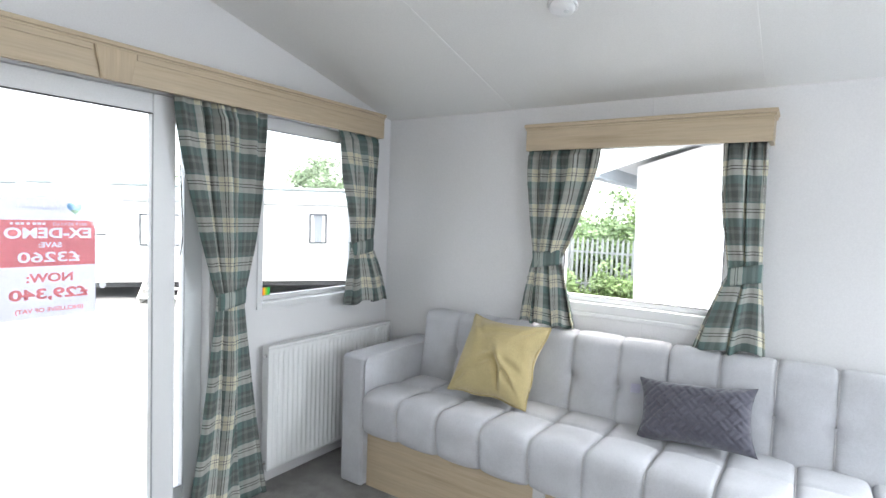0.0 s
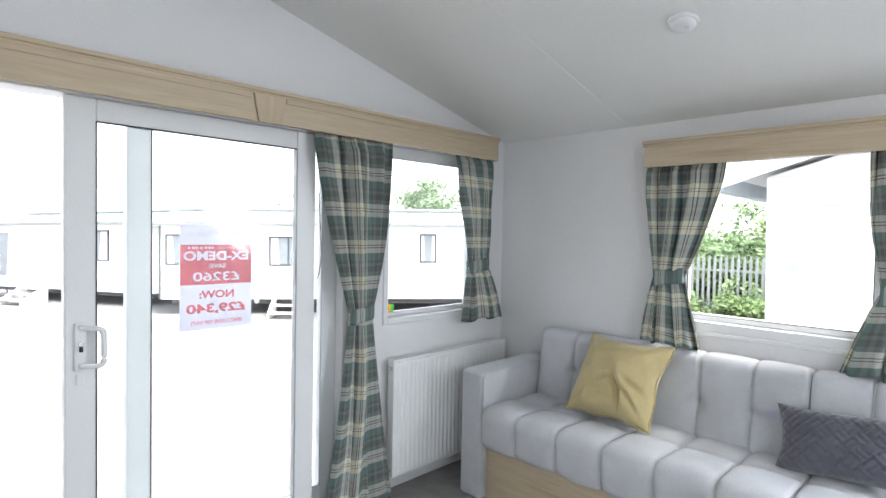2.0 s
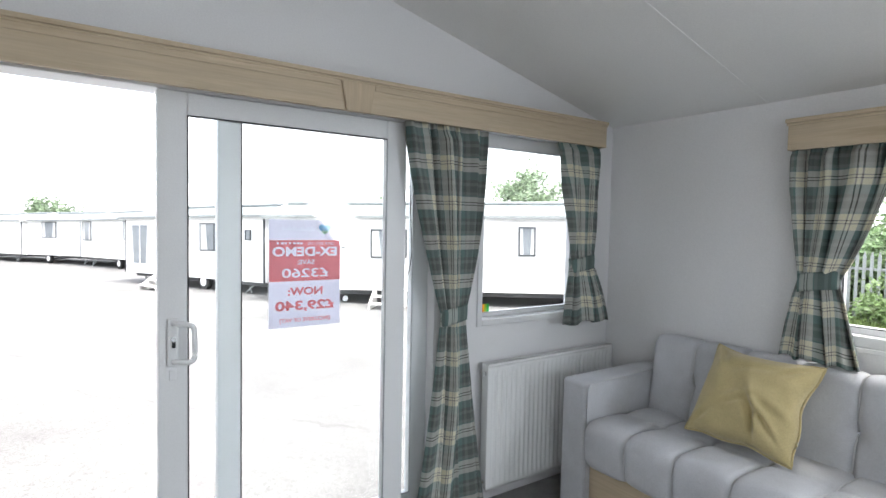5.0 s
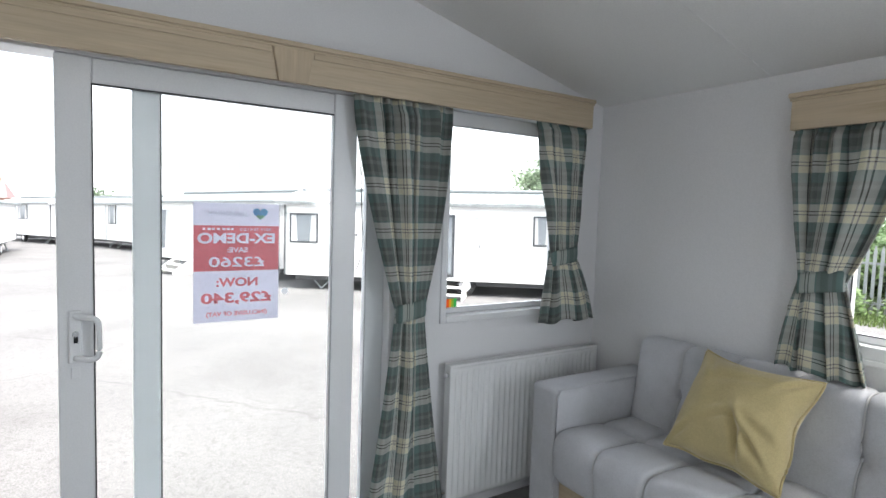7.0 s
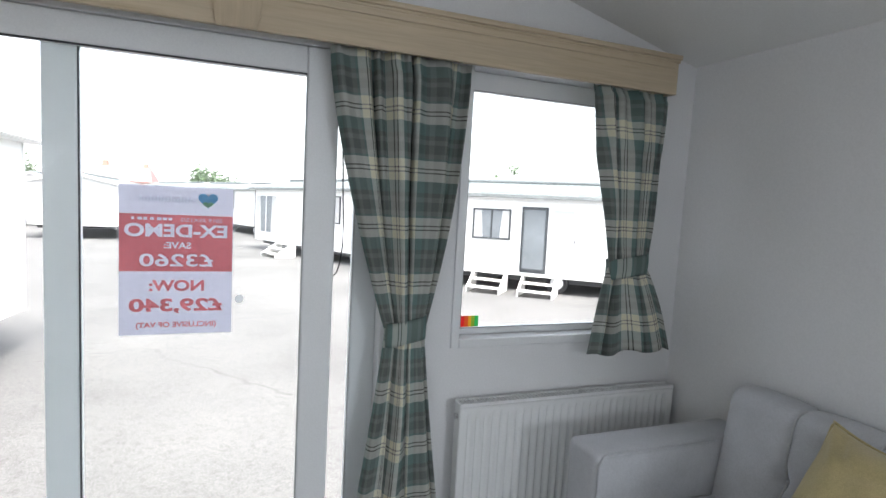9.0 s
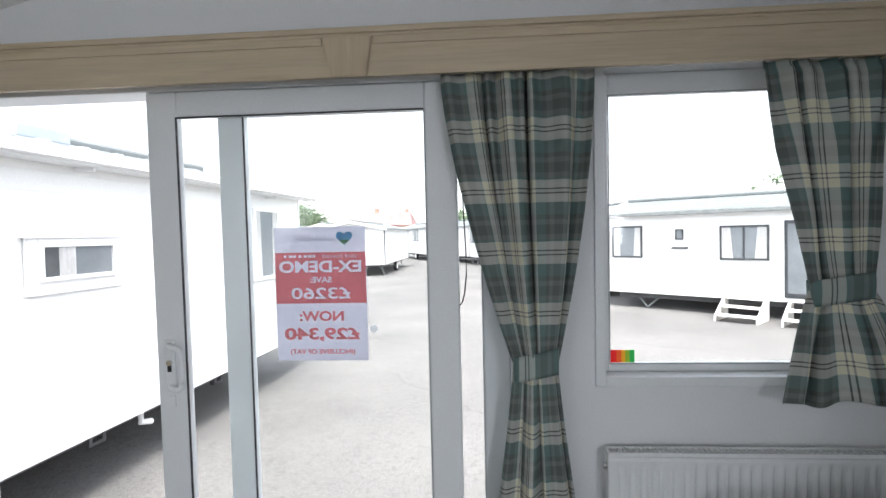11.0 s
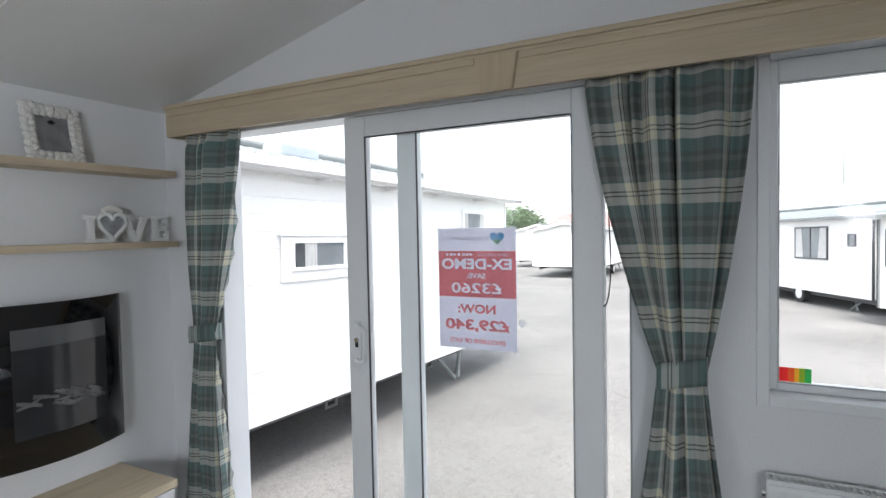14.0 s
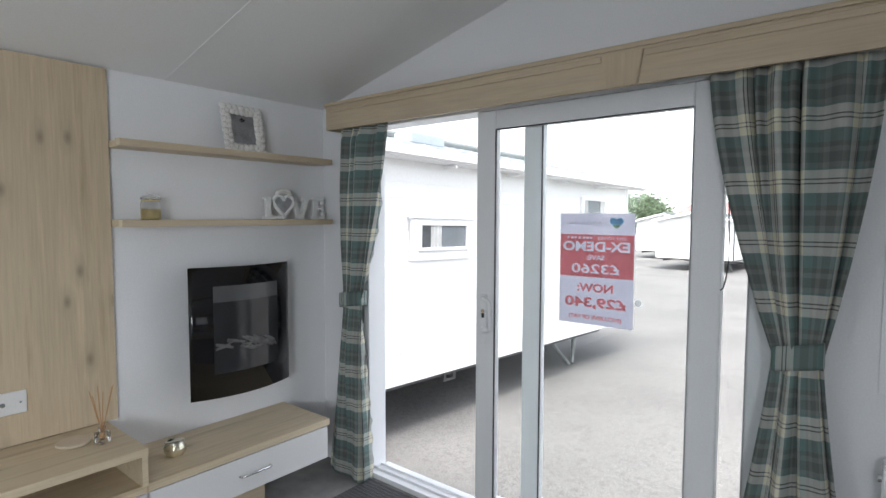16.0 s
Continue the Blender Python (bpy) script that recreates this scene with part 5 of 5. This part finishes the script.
def caravan(label, origin, yaw, length, width=3.6, base=0.52, eave=2.85, rise=0.42, windows=(), over=0.16, boards=False, trim=TRIM, tiles=True, corner=DARKTRIM, gable_over=0.25, doors=(), wheel=0.52, gutter=STEEL):
    """A static caravan: its long side runs along local x from the origin and faces local -y."""
    x, y = origin
    root = thing("static_caravan", label, "caravan", (x, y, gz(x)), (0, 0, yaw), group="static caravans in the yard")
    root.matrix_basis = Matrix.Translation((x, y, gz(x))) @ Matrix.Rotation(math.atan(-SLOPE), 4, "Y") @ Matrix.Rotation(radians(yaw), 4, "Z")
    body = [(0.0, base), (width, base), (width, eave), (width / 2, eave + rise), (0.0, eave)]
    wall = part("wall", prism(body, 0, 0.0, length), SIDING, root)
    n = int((eave - base) / 0.145)
    h = (eave - base) / n
    b0 = prism([(0.001, 0.0), (-0.006, 0.0), (-0.004, h - 0.002), (0.001, h)], 0, 0.03, length - 0.03)
    first = part("board", b0, SIDING, wall)
    first.location = (0, 0, base)
    for i in range(1, n):
        o = first.copy()
        scene.collection.objects.link(o)
        o.location = (0, 0, base + i * h)
    for xx in (0.0, length):
        part("corner_trim", box(xx - 0.018, xx + 0.018, -0.022, 0.04, base, eave, 0.005), corner, root)
    # end cladding on the near gable
    nb = int((eave - base) / 0.145)
    e0 = prism([(0.001, 0.0), (-0.016, 0.0), (-0.005, h - 0.004), (0.001, h)], 1, 0.04, width - 0.04)
    fe = part("end_board", e0, SIDING, wall)
    fe.location = (0, 0, base)
    for i in range(1, nb):
        o = fe.copy()
        scene.collection.objects.link(o)
        o.location = (0, 0, base + i * h)
    # roof
    th = math.atan2(rise, width / 2)
    run = (width / 2 + over) / math.cos(th)
    for side_ in (0, 1):
        def at(u, v, side_=side_):
            d = v * run
            yy = -over + d * math.cos(th)
            zz = eave - over * math.tan(th) + d * math.sin(th) + 0.05
            if tiles:
                k = (d / 0.33) % 1.0
                zz += 0.018 * (1 - k) + 0.006 * math.sin(u * (length + 2 * gable_over) / 0.2 * math.tau)
            xx = -gable_over + u * (length + 2 * gable_over)
            return (xx, yy if side_ == 0 else width - yy, zz)
        r = part("roof", grid_sheet(int((length + 2 * gable_over) / 0.05) if tiles else 8, 28 if tiles else 2, at), ROOFTILE if tiles else trim, root, smooth=False)
    part("ridge_cap", rod((-gable_over, width / 2, eave + rise + 0.085), (length + gable_over, width / 2, eave + rise + 0.085), 0.07, 10), ROOFTILE if tiles else trim, root)
    part("gutter", boxes((-gable_over, length + gable_over, -over - 0.05, -over + 0.02, eave - over * math.tan(th) - 0.03, eave - over * math.tan(th) + 0.058), bevel=0.01), gutter, root)
    part("soffit", boxes((-gable_over, length + gable_over, -over, 0.0, eave - 0.09, eave - 0.07)), trim, root)
    for g in (-gable_over, length + gable_over):
        part("bargeboard", prism([(-over, eave - over * math.tan(th) - 0.06), (width / 2, eave + rise - 0.02), (width + over, eave - over * math.tan(th) - 0.06), (width + over, eave - over * math.tan(th) + 0.06), (width / 2, eave + rise + 0.1), (-over, eave - over * math.tan(th) + 0.06)], 0, g - 0.015, g + 0.015), trim, root)
    for yy in (0.35, width - 0.35):
        part("chassis_beam", box(0.2, length - 0.2, yy - 0.04, yy + 0.04, base - 0.16, base - 0.001), CHASSIS, root)
    for i, xx in enumerate((0.7, 1.35, length * 0.85, length - 0.9)):
        part("leg", rod((xx, 0.4, base - 0.1), (xx + (0.35 if i % 2 == 0 else -0.3), 0.25, 0.02), 0.028, 8), STEEL, root)
    part("axle", rod((length * wheel, 0.2, 0.29), (length * wheel, width - 0.2, 0.29), 0.04, 8), CHASSIS, root)
    wh = part("wheel", rod((length * wheel, 0.08, 0.29), (length * wheel, 0.26, 0.29), 0.29, 24), TYRE, root)
    part("rim", rod((length * wheel, 0.07, 0.29), (length * wheel, 0.1, 0.29), 0.17, 20), TRIM, wh)
    for args in windows:
        add_window(root, *args)
    for (dx, dz, dw, dh) in doors:
        d = part("door", boxes((dx, dx + dw, -0.03, 0.01, dz, dz + dh), bevel=0.01), trim, root)
        part("glazing", box(dx + 0.1, dx + dw - 0.1, -0.036, -0.031, dz + 0.12, dz + dh - 0.12), painted("frosted_glass", (0.5, 0.56, 0.58), 0.3, 0.05), d)
        part("handle", box(dx + dw - 0.08, dx + dw - 0.05, -0.06, -0.03, dz + dh * 0.45, dz + dh * 0.52, 0.005), CHROME, d)
    return root


def steps(at, yaw, width=1.1, n=3):
    x, y = at
    root = thing("entry_steps", "whitewashed timber entry steps below a caravan door", "steps", (x, y, gz(x)), (0, 0, yaw), group="entry steps")
    for i in range(n):
        part("tread", box(0, width, -0.28 * (n - i), -0.28 * (n - i) + 0.27, 0.17 * (i + 1) - 0.03, 0.17 * (i + 1), 0.004), STEPWOOD, root)
    for xx in (0.0, width - 0.05):
        part("stringer", prism([(-0.28 * n, 0.0), (0, 0.0), (0, 0.17 * n - 0.031), (-0.28, 0.17 * n - 0.031), (-0.28 * n, 0.139)], 0, xx + 0.002, xx + 0.048), STEPWOOD, root)
    return root


# the van alongside: its long side faces the patio door
near = caravan("white clapboard static caravan standing close beside the door", (4.2, -2.08), 176.6, 10.95, base=0.53, eave=2.8, windows=((6.13, 1.83, 0.75, 0.29, TRIM, 0, False, 0.035), (9.4, 1.55, 0.74, 0.98, TRIM, 0, True, 0.05)), tiles=True, corner=TRIM, over=0.2, wheel=0.2, gutter=TRIM)
for spans in ((6.02, 6.13, 1.735, 2.15), (6.88, 6.97, 1.735, 2.15), (6.13, 6.88, 1.735, 1.83), (6.13, 6.88, 2.12, 2.15)):
    part("window_surround", box(spans[0], spans[1], -0.03, -0.01, spans[2], spans[3], 0.004), TRIM, near)
part("drape", grid_sheet(20, 4, lambda u, v: (6.3 + 0.16 * u, -0.036 + 0.006 * math.sin(u * 19), 2.085 - 0.22 * v)), NETS, near, "pale curtain behind the glass", smooth=True)
# flat dark patch over the glass, painted shade of the room inside
part("dark_interior_patch", box(6.18, 6.3, -0.037, -0.0335, 1.865, 2.08), painted("shaded_glass", (0.07, 0.075, 0.08), 0.08, 0.3, 12, 3.0, 0.0), near)
part("drip_rail", box(5.98, 7.0, -0.05, -0.014, 2.152, 2.168, 0.004), TRIM, near)
for i in range(9):
    part("gutter_bracket", box(1.0 + i * 1.1, 1.03 + i * 1.1, -0.18, -0.006, 2.67, 2.7, 0.004), TRIM, near)
part("roof_vent", box(6.85, 7.45, 0.85, 1.15, 3.06, 3.2, 0.02), ROOF_EDGE, near, "slate grey roof light")
tile_end = part("tile_end", box(-0.05, 0.05, -0.012, 0.03, 0.0, 0.032, 0.008), ROOF_EDGE, near)
tile_end.location = (4.6, -0.2, 2.812)
for i in range(1, 18):
    o = tile_end.copy()
    scene.collection.objects.link(o)
    o.location = (4.6 + i * 0.36, -0.2, 2.812)
part("waste_pipe", tube([(7.3, 0.1, 0.53), (7.3, 0.1, 0.4), (7.42, 0.08, 0.37)], 0.03, 8), TRIM, near)
for i, xx in enumerate((6.9, 8.9)):
    part("jack_stand", boxes((xx, xx + 0.2, 0.3, 0.36, 0.3, 0.33), (xx, xx + 0.04, 0.3, 0.36, 0.33, 0.53), (xx + 0.16, xx + 0.2, 0.3, 0.36, 0.33, 0.53)), CHASSIS, near)

# the van across the yard
BX, BY, UX, UY = -13.916, 5.063, 0.66, 0.7513
vb = caravan("white static caravan with dark window frames across the yard", (BX, BY), 48.7, 11.0, base=0.42, eave=2.56, rise=0.38, wheel=0.49, windows=(
    (0.17, 1.38, 0.87, 0.86, DARKTRIM, 0), (3.01, 1.36, 1.07, 0.83, DARKTRIM, 1), (1.93, 1.86, 0.2, 0.27, DARKTRIM, 0, False, 0.03), (7.25, 1.46, 0.48, 0.82, DARKTRIM, 0)),
    doors=((5.12, 0.55, 0.74, 1.78),))
gd = part("glazed_door", boxes((4.38, 5.08, -0.03, 0.01, 0.52, 2.28), bevel=0.01), DARKTRIM, vb)
part("door_glass", box(4.45, 5.01, -0.036, -0.031, 0.62, 2.2), DARKGLASS, gd)
part("plate", boxes((1.83, 2.25, -0.03, -0.018, 1.62, 1.67)), DARKTRIM, vb, "small dark name plate")
part("downpipe", rod((0.05, -0.05, 0.42), (0.05, -0.05, 2.5), 0.02, 8), STEEL, vb)
for u in (3.2, 4.55):
    steps((BX + u * UX + 0.2 * UY, BY + u * UY - 0.2 * UX), 48.7, 0.92)

DX, DY = -23.2, 1.98
vd = caravan("white static caravan with patio windows at its end", (DX, DY), 23.7, 8.3, base=0.42, eave=2.62, rise=0.36, wheel=0.6, windows=(
    (0.15, 0.75, 1.85, 1.6, TRIM, 1), (4.95, 1.4, 1.6, 0.98, DARKTRIM, 1), (7.4, 1.8, 0.3, 0.35, DARKTRIM, 0, False)))
steps((DX + 3.0, DY + 0.9), 23.7)
caravan("white static caravan seen gable end on", (-26.4, -3.6), 180, 9.0, base=0.6, eave=2.5, rise=0.36, windows=(), wheel=0.5)
caravan("white static caravan far across the yard", (-44.0, -3.6), 30, 9.5, windows=((1.0, 1.6, 1.0, 1.0), (4.5, 1.6, 1.5, 1.0)), eave=2.7)
caravan("white static caravan far across the yard", (-36.5, 0.6), 20, 9.0, windows=((0.4, 1.5, 1.1, 1.1), (5.5, 1.6, 1.0, 1.0)), eave=2.7)
caravan("white static caravan far across the yard", (-50.0, -6.5), 25, 9.5, windows=((1.0, 1.6, 1.0, 1.0), (4.5, 1.6, 1.5, 1.0)), eave=2.7)
caravan("white static caravan at the back of the yard", (-36.0, -8.0), 180, 9.0, windows=(), eave=2.6)

# the van outside the side window: its gable faces us, its eaves overhang
ve = caravan("white static caravan with a glazed gable outside the side window", (4.38, 6.2), 90, 8.0, base=0.5, eave=2.74, rise=0.5, corner=TRIM, over=0.32, gable_over=0.55, tiles=False, wheel=0.7)
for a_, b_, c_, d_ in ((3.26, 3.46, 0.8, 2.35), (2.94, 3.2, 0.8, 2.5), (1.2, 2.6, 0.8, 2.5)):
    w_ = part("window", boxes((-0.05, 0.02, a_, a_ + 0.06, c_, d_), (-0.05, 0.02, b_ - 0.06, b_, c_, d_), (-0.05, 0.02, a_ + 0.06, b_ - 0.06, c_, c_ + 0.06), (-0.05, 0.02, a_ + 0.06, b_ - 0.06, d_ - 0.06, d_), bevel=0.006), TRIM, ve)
    # pale pane colour holds the sky's reflection painted in
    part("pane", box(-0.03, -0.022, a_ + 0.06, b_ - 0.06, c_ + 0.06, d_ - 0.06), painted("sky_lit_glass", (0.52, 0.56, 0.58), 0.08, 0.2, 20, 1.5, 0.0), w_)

part("verge_gutter", box(-0.56, 8.56, 3.84, 3.98, 2.58, 2.74, 0.012), ROOF_EDGE, ve, "slate blue roof edging")

# glowing sheet added along the skyline, standing in for white overcast sky
hz_m, hz_n, hz_l, hz_b = nodes_of("skyline_glow")
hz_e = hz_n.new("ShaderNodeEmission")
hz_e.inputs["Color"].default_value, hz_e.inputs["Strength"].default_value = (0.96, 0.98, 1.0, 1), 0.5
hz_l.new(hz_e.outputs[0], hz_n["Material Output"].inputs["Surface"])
tagged(part("backdrop", grid_sheet(40, 1, lambda u, v: (-700 * math.sin(math.pi * u), 700 * math.cos(math.pi * u), gz(-700 * math.sin(math.pi * u)) - 2 + v * 60)), hz_m), "glowing pale backdrop sheet in place of the low overcast sky", "backdrop", kind="structure")

# ---- palisade fence and greenery ----
fence = thing("palisade_fence", "galvanised steel palisade fence in front of bushes", "fence", (-9.0, 16.0, gz(-4)))
pale_bm = prism([(-0.035, 0.06), (0.035, 0.06), (0.035, 1.62), (0.018, 1.7), (0.012, 1.76), (0.0, 1.7), (-0.012, 1.76), (-0.018, 1.7), (-0.035, 1.62)], 1, -0.01, 0.01)
first = part("pale", pale_bm, FENCING, fence)
first.location = (0, 0, 0)
for i in range(1, 90):
    o = first.copy()
    scene.collection.objects.link(o)
    o.location = (i * 0.15, 0, 0)
part("rail", box(0, 13.4, 0.012, 0.06, 0.35, 0.41), FENCING, fence)
part("rail", box(0, 13.4, 0.012, 0.06, 1.3, 1.36), FENCING, fence)
for i in range(6):
    part("post", box(i * 2.6, i * 2.6 + 0.1, 0.06, 0.16, 0.0, 1.72), FENCING, fence)


def tree(name, label, at, height, spread, count, leaf, material, seed, low=0.3, bushy=False):
    """Tapered trunk, forked limbs and a ragged crown of small leaves round many clump centres."""
    rnd = random.Random(seed)
    root = thing(name, label, "tree" if not bushy else "shrub", at)
    tips = []
    bm = bmesh.new()
    th = height * (0.55 if not bushy else 0.35)
    lean = Vector((rnd.uniform(-0.2, 0.2), rnd.uniform(-0.2, 0.2), 0))
    p = Vector((0, 0, -0.1))
    r = height * 0.022
    for i in range(5):
        q = p + Vector((rnd.uniform(-0.1, 0.1), rnd.uniform(-0.1, 0.1), th / 5)) + lean * 0.2
        add_rod(bm, p, q, r, 7, r * 0.85)
        if i >= 1:
            for k in range(3):
                a = rnd.uniform(0, math.tau)
                d = Vector((math.cos(a), math.sin(a), rnd.uniform(0.3, 0.9))).normalized()
                e = q + d * spread * rnd.uniform(0.45, 0.8)
                add_rod(bm, q, e, r * 0.45, 5, r * 0.15)
                tips.append(e)
                for w in range(3):
                    tips.append(q.lerp(e, rnd.uniform(0.4, 1.0)) + Vector((rnd.gauss(0, 0.22), rnd.gauss(0, 0.22), rnd.gauss(0.1, 0.22))) * spread)
        p, r = q, r * 0.85
    part("trunk", bm, BARK, root)
    for w in range(14):
        a = rnd.uniform(0, math.tau)
        rr = spread * math.sqrt(rnd.random()) * 0.95
        tips.append(Vector((rr * math.cos(a), rr * math.sin(a), height * rnd.uniform(low, 0.95) * (1 - 0.35 * (rr / spread) ** 2))))
    verts, faces = [], []
    for i in range(count):
        c = rnd.choice(tips)
        g = spread * 0.17
        q = c + Vector((rnd.gauss(0, g), rnd.gauss(0, g), rnd.gauss(0, g * 0.8)))
        if q.z < height * low * 0.4 and not bushy:
            continue
        q.z = max(q.z, 0.05)
        t1 = Vector((rnd.gauss(0, 1), rnd.gauss(0, 1), rnd.gauss(0, 0.6))).normalized()
        t2 = t1.orthogonal().normalized()
        s_ = leaf * rnd.uniform(0.6, 1.4)
        k = len(verts)
        verts += [q - t1 * s_, q + t2 * s_ * 0.45, q + t1 * s_, q - t2 * s_ * 0.45]
        faces.append((k, k + 1, k + 2, k + 3))
    me = bpy.data.meshes.new("crown")
    me.from_pydata([tuple(v) for v in verts], [], faces)
    me.materials.append(material)
    ob = new("crown", me)
    ob.parent = root
    return root


for i, (x, y, h, sp, m_) in enumerate(((-6.2, 17.6, 2.6, 1.3, LEAF), (-4.4, 17.9, 3.0, 1.5, LEAF), (-2.9, 18.0, 3.5, 1.4, LEAF_BLUE), (-1.6, 17.8, 4.2, 1.4, LEAF), (-0.2, 18.2, 4.4, 1.6, LEAF_BLUE), (1.6, 18.6, 4.6, 1.8, LEAF))):
    tree("shrub", "tall leafy green shrub behind the fence", (x, y, gz(x) - 0.02), h, sp, 6500, 0.085, m_, 20 + i, 0.08, True)
for i, (x, y, h, sp) in enumerate(((-3.6, 15.6, 0.9, 0.55), (-2.4, 15.7, 1.3, 0.6), (-1.5, 15.6, 1.0, 0.6), (-5.0, 15.7, 0.8, 0.5))):
    tree("shrub", "low leafy shrub growing through the fence", (x, y, gz(x) - 0.02), h, sp, 1500, 0.06, LEAF, 60 + i, 0.05, True)
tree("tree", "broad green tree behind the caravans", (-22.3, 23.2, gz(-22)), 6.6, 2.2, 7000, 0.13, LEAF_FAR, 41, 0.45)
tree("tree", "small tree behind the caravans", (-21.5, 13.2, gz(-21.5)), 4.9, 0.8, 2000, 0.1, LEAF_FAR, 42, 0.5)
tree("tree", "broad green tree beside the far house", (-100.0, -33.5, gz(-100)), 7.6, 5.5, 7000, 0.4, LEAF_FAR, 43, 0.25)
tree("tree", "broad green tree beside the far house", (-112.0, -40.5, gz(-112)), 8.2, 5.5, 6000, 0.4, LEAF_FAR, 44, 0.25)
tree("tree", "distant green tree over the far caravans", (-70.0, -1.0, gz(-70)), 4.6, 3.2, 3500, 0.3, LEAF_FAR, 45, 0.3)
# rough grass at the foot of the fence
rnd = random.Random(9)
verts, faces = [], []
for i in range(9000):
    x, y = rnd.uniform(-8, 3), rnd.uniform(14.6, 17.2)
    z = gz(x)
    h = rnd.uniform(0.06, 0.26)
    a = rnd.uniform(0, math.tau)
    d = Vector((math.cos(a), math.sin(a), 0)) * 0.012
    e = Vector((rnd.gauss(0, 0.06), rnd.gauss(0, 0.06), h))
    k = len(verts)
    b0 = Vector((x, y, z))
    verts += [tuple(b0 - d), tuple(b0 + d), tuple(b0 + e)]
    faces.append((k, k + 1, k + 2))
me = bpy.data.meshes.new("grass")
me.from_pydata(verts, [], faces)
me.materials.append(GRASS)
tagged(new("grass", me), "rough green grass along the fence", "grass", kind="stuff")


def house():
    root = thing("house", "brick house with a red tiled hip roof beyond the yard", "house", (-105, -20.8, gz(-105)), (0, 0, 0))
    part("wall", box(-9, 0, -8.2, 8.0, 0, 4.3), BRICK, root)
    bm = bmesh.new()
    v = [bm.verts.new(p) for p in ((0.6, -8.8, 4.2), (0.6, 8.6, 4.2), (-9.6, 8.6, 4.2), (-9.6, -8.8, 4.2), (-4.5, -6.0, 7.0), (-4.5, 7.6, 7.0))]
    for f in ((0, 1, 5, 4), (1, 2, 5), (2, 3, 4, 5), (3, 0, 4), (0, 3, 2, 1)):
        bm.faces.new([v[i] for i in f])
    r = part("roof", bm, REDROOF, root)
    part("chimney", box(-4.9, -4.1, 0.2, 1.1, 6.5, 7.7), BRICK, r)
    part("chimney", box(-4.9, -4.1, 6.6, 7.3, 6.4, 7.5), BRICK, r)
    for y in (-6, -1, 3, 6):
        w = part("window", box(0.0, 0.05, y, y + 1.3, 2.4, 3.6), TRIM, root)
        part("pane", box(0.05, 0.07, y + 0.1, y + 1.2, 2.5, 3.5), DARKGLASS, w)


house()
mast = thing("lamp_post", "slim grey pole rising behind the caravans", "pole", (-33.0, 7.6, gz(-33)))
part("shaft", rod((0, 0, 0), (0, 0, 6.4), 0.05, 8, 0.03), STEEL, mast)
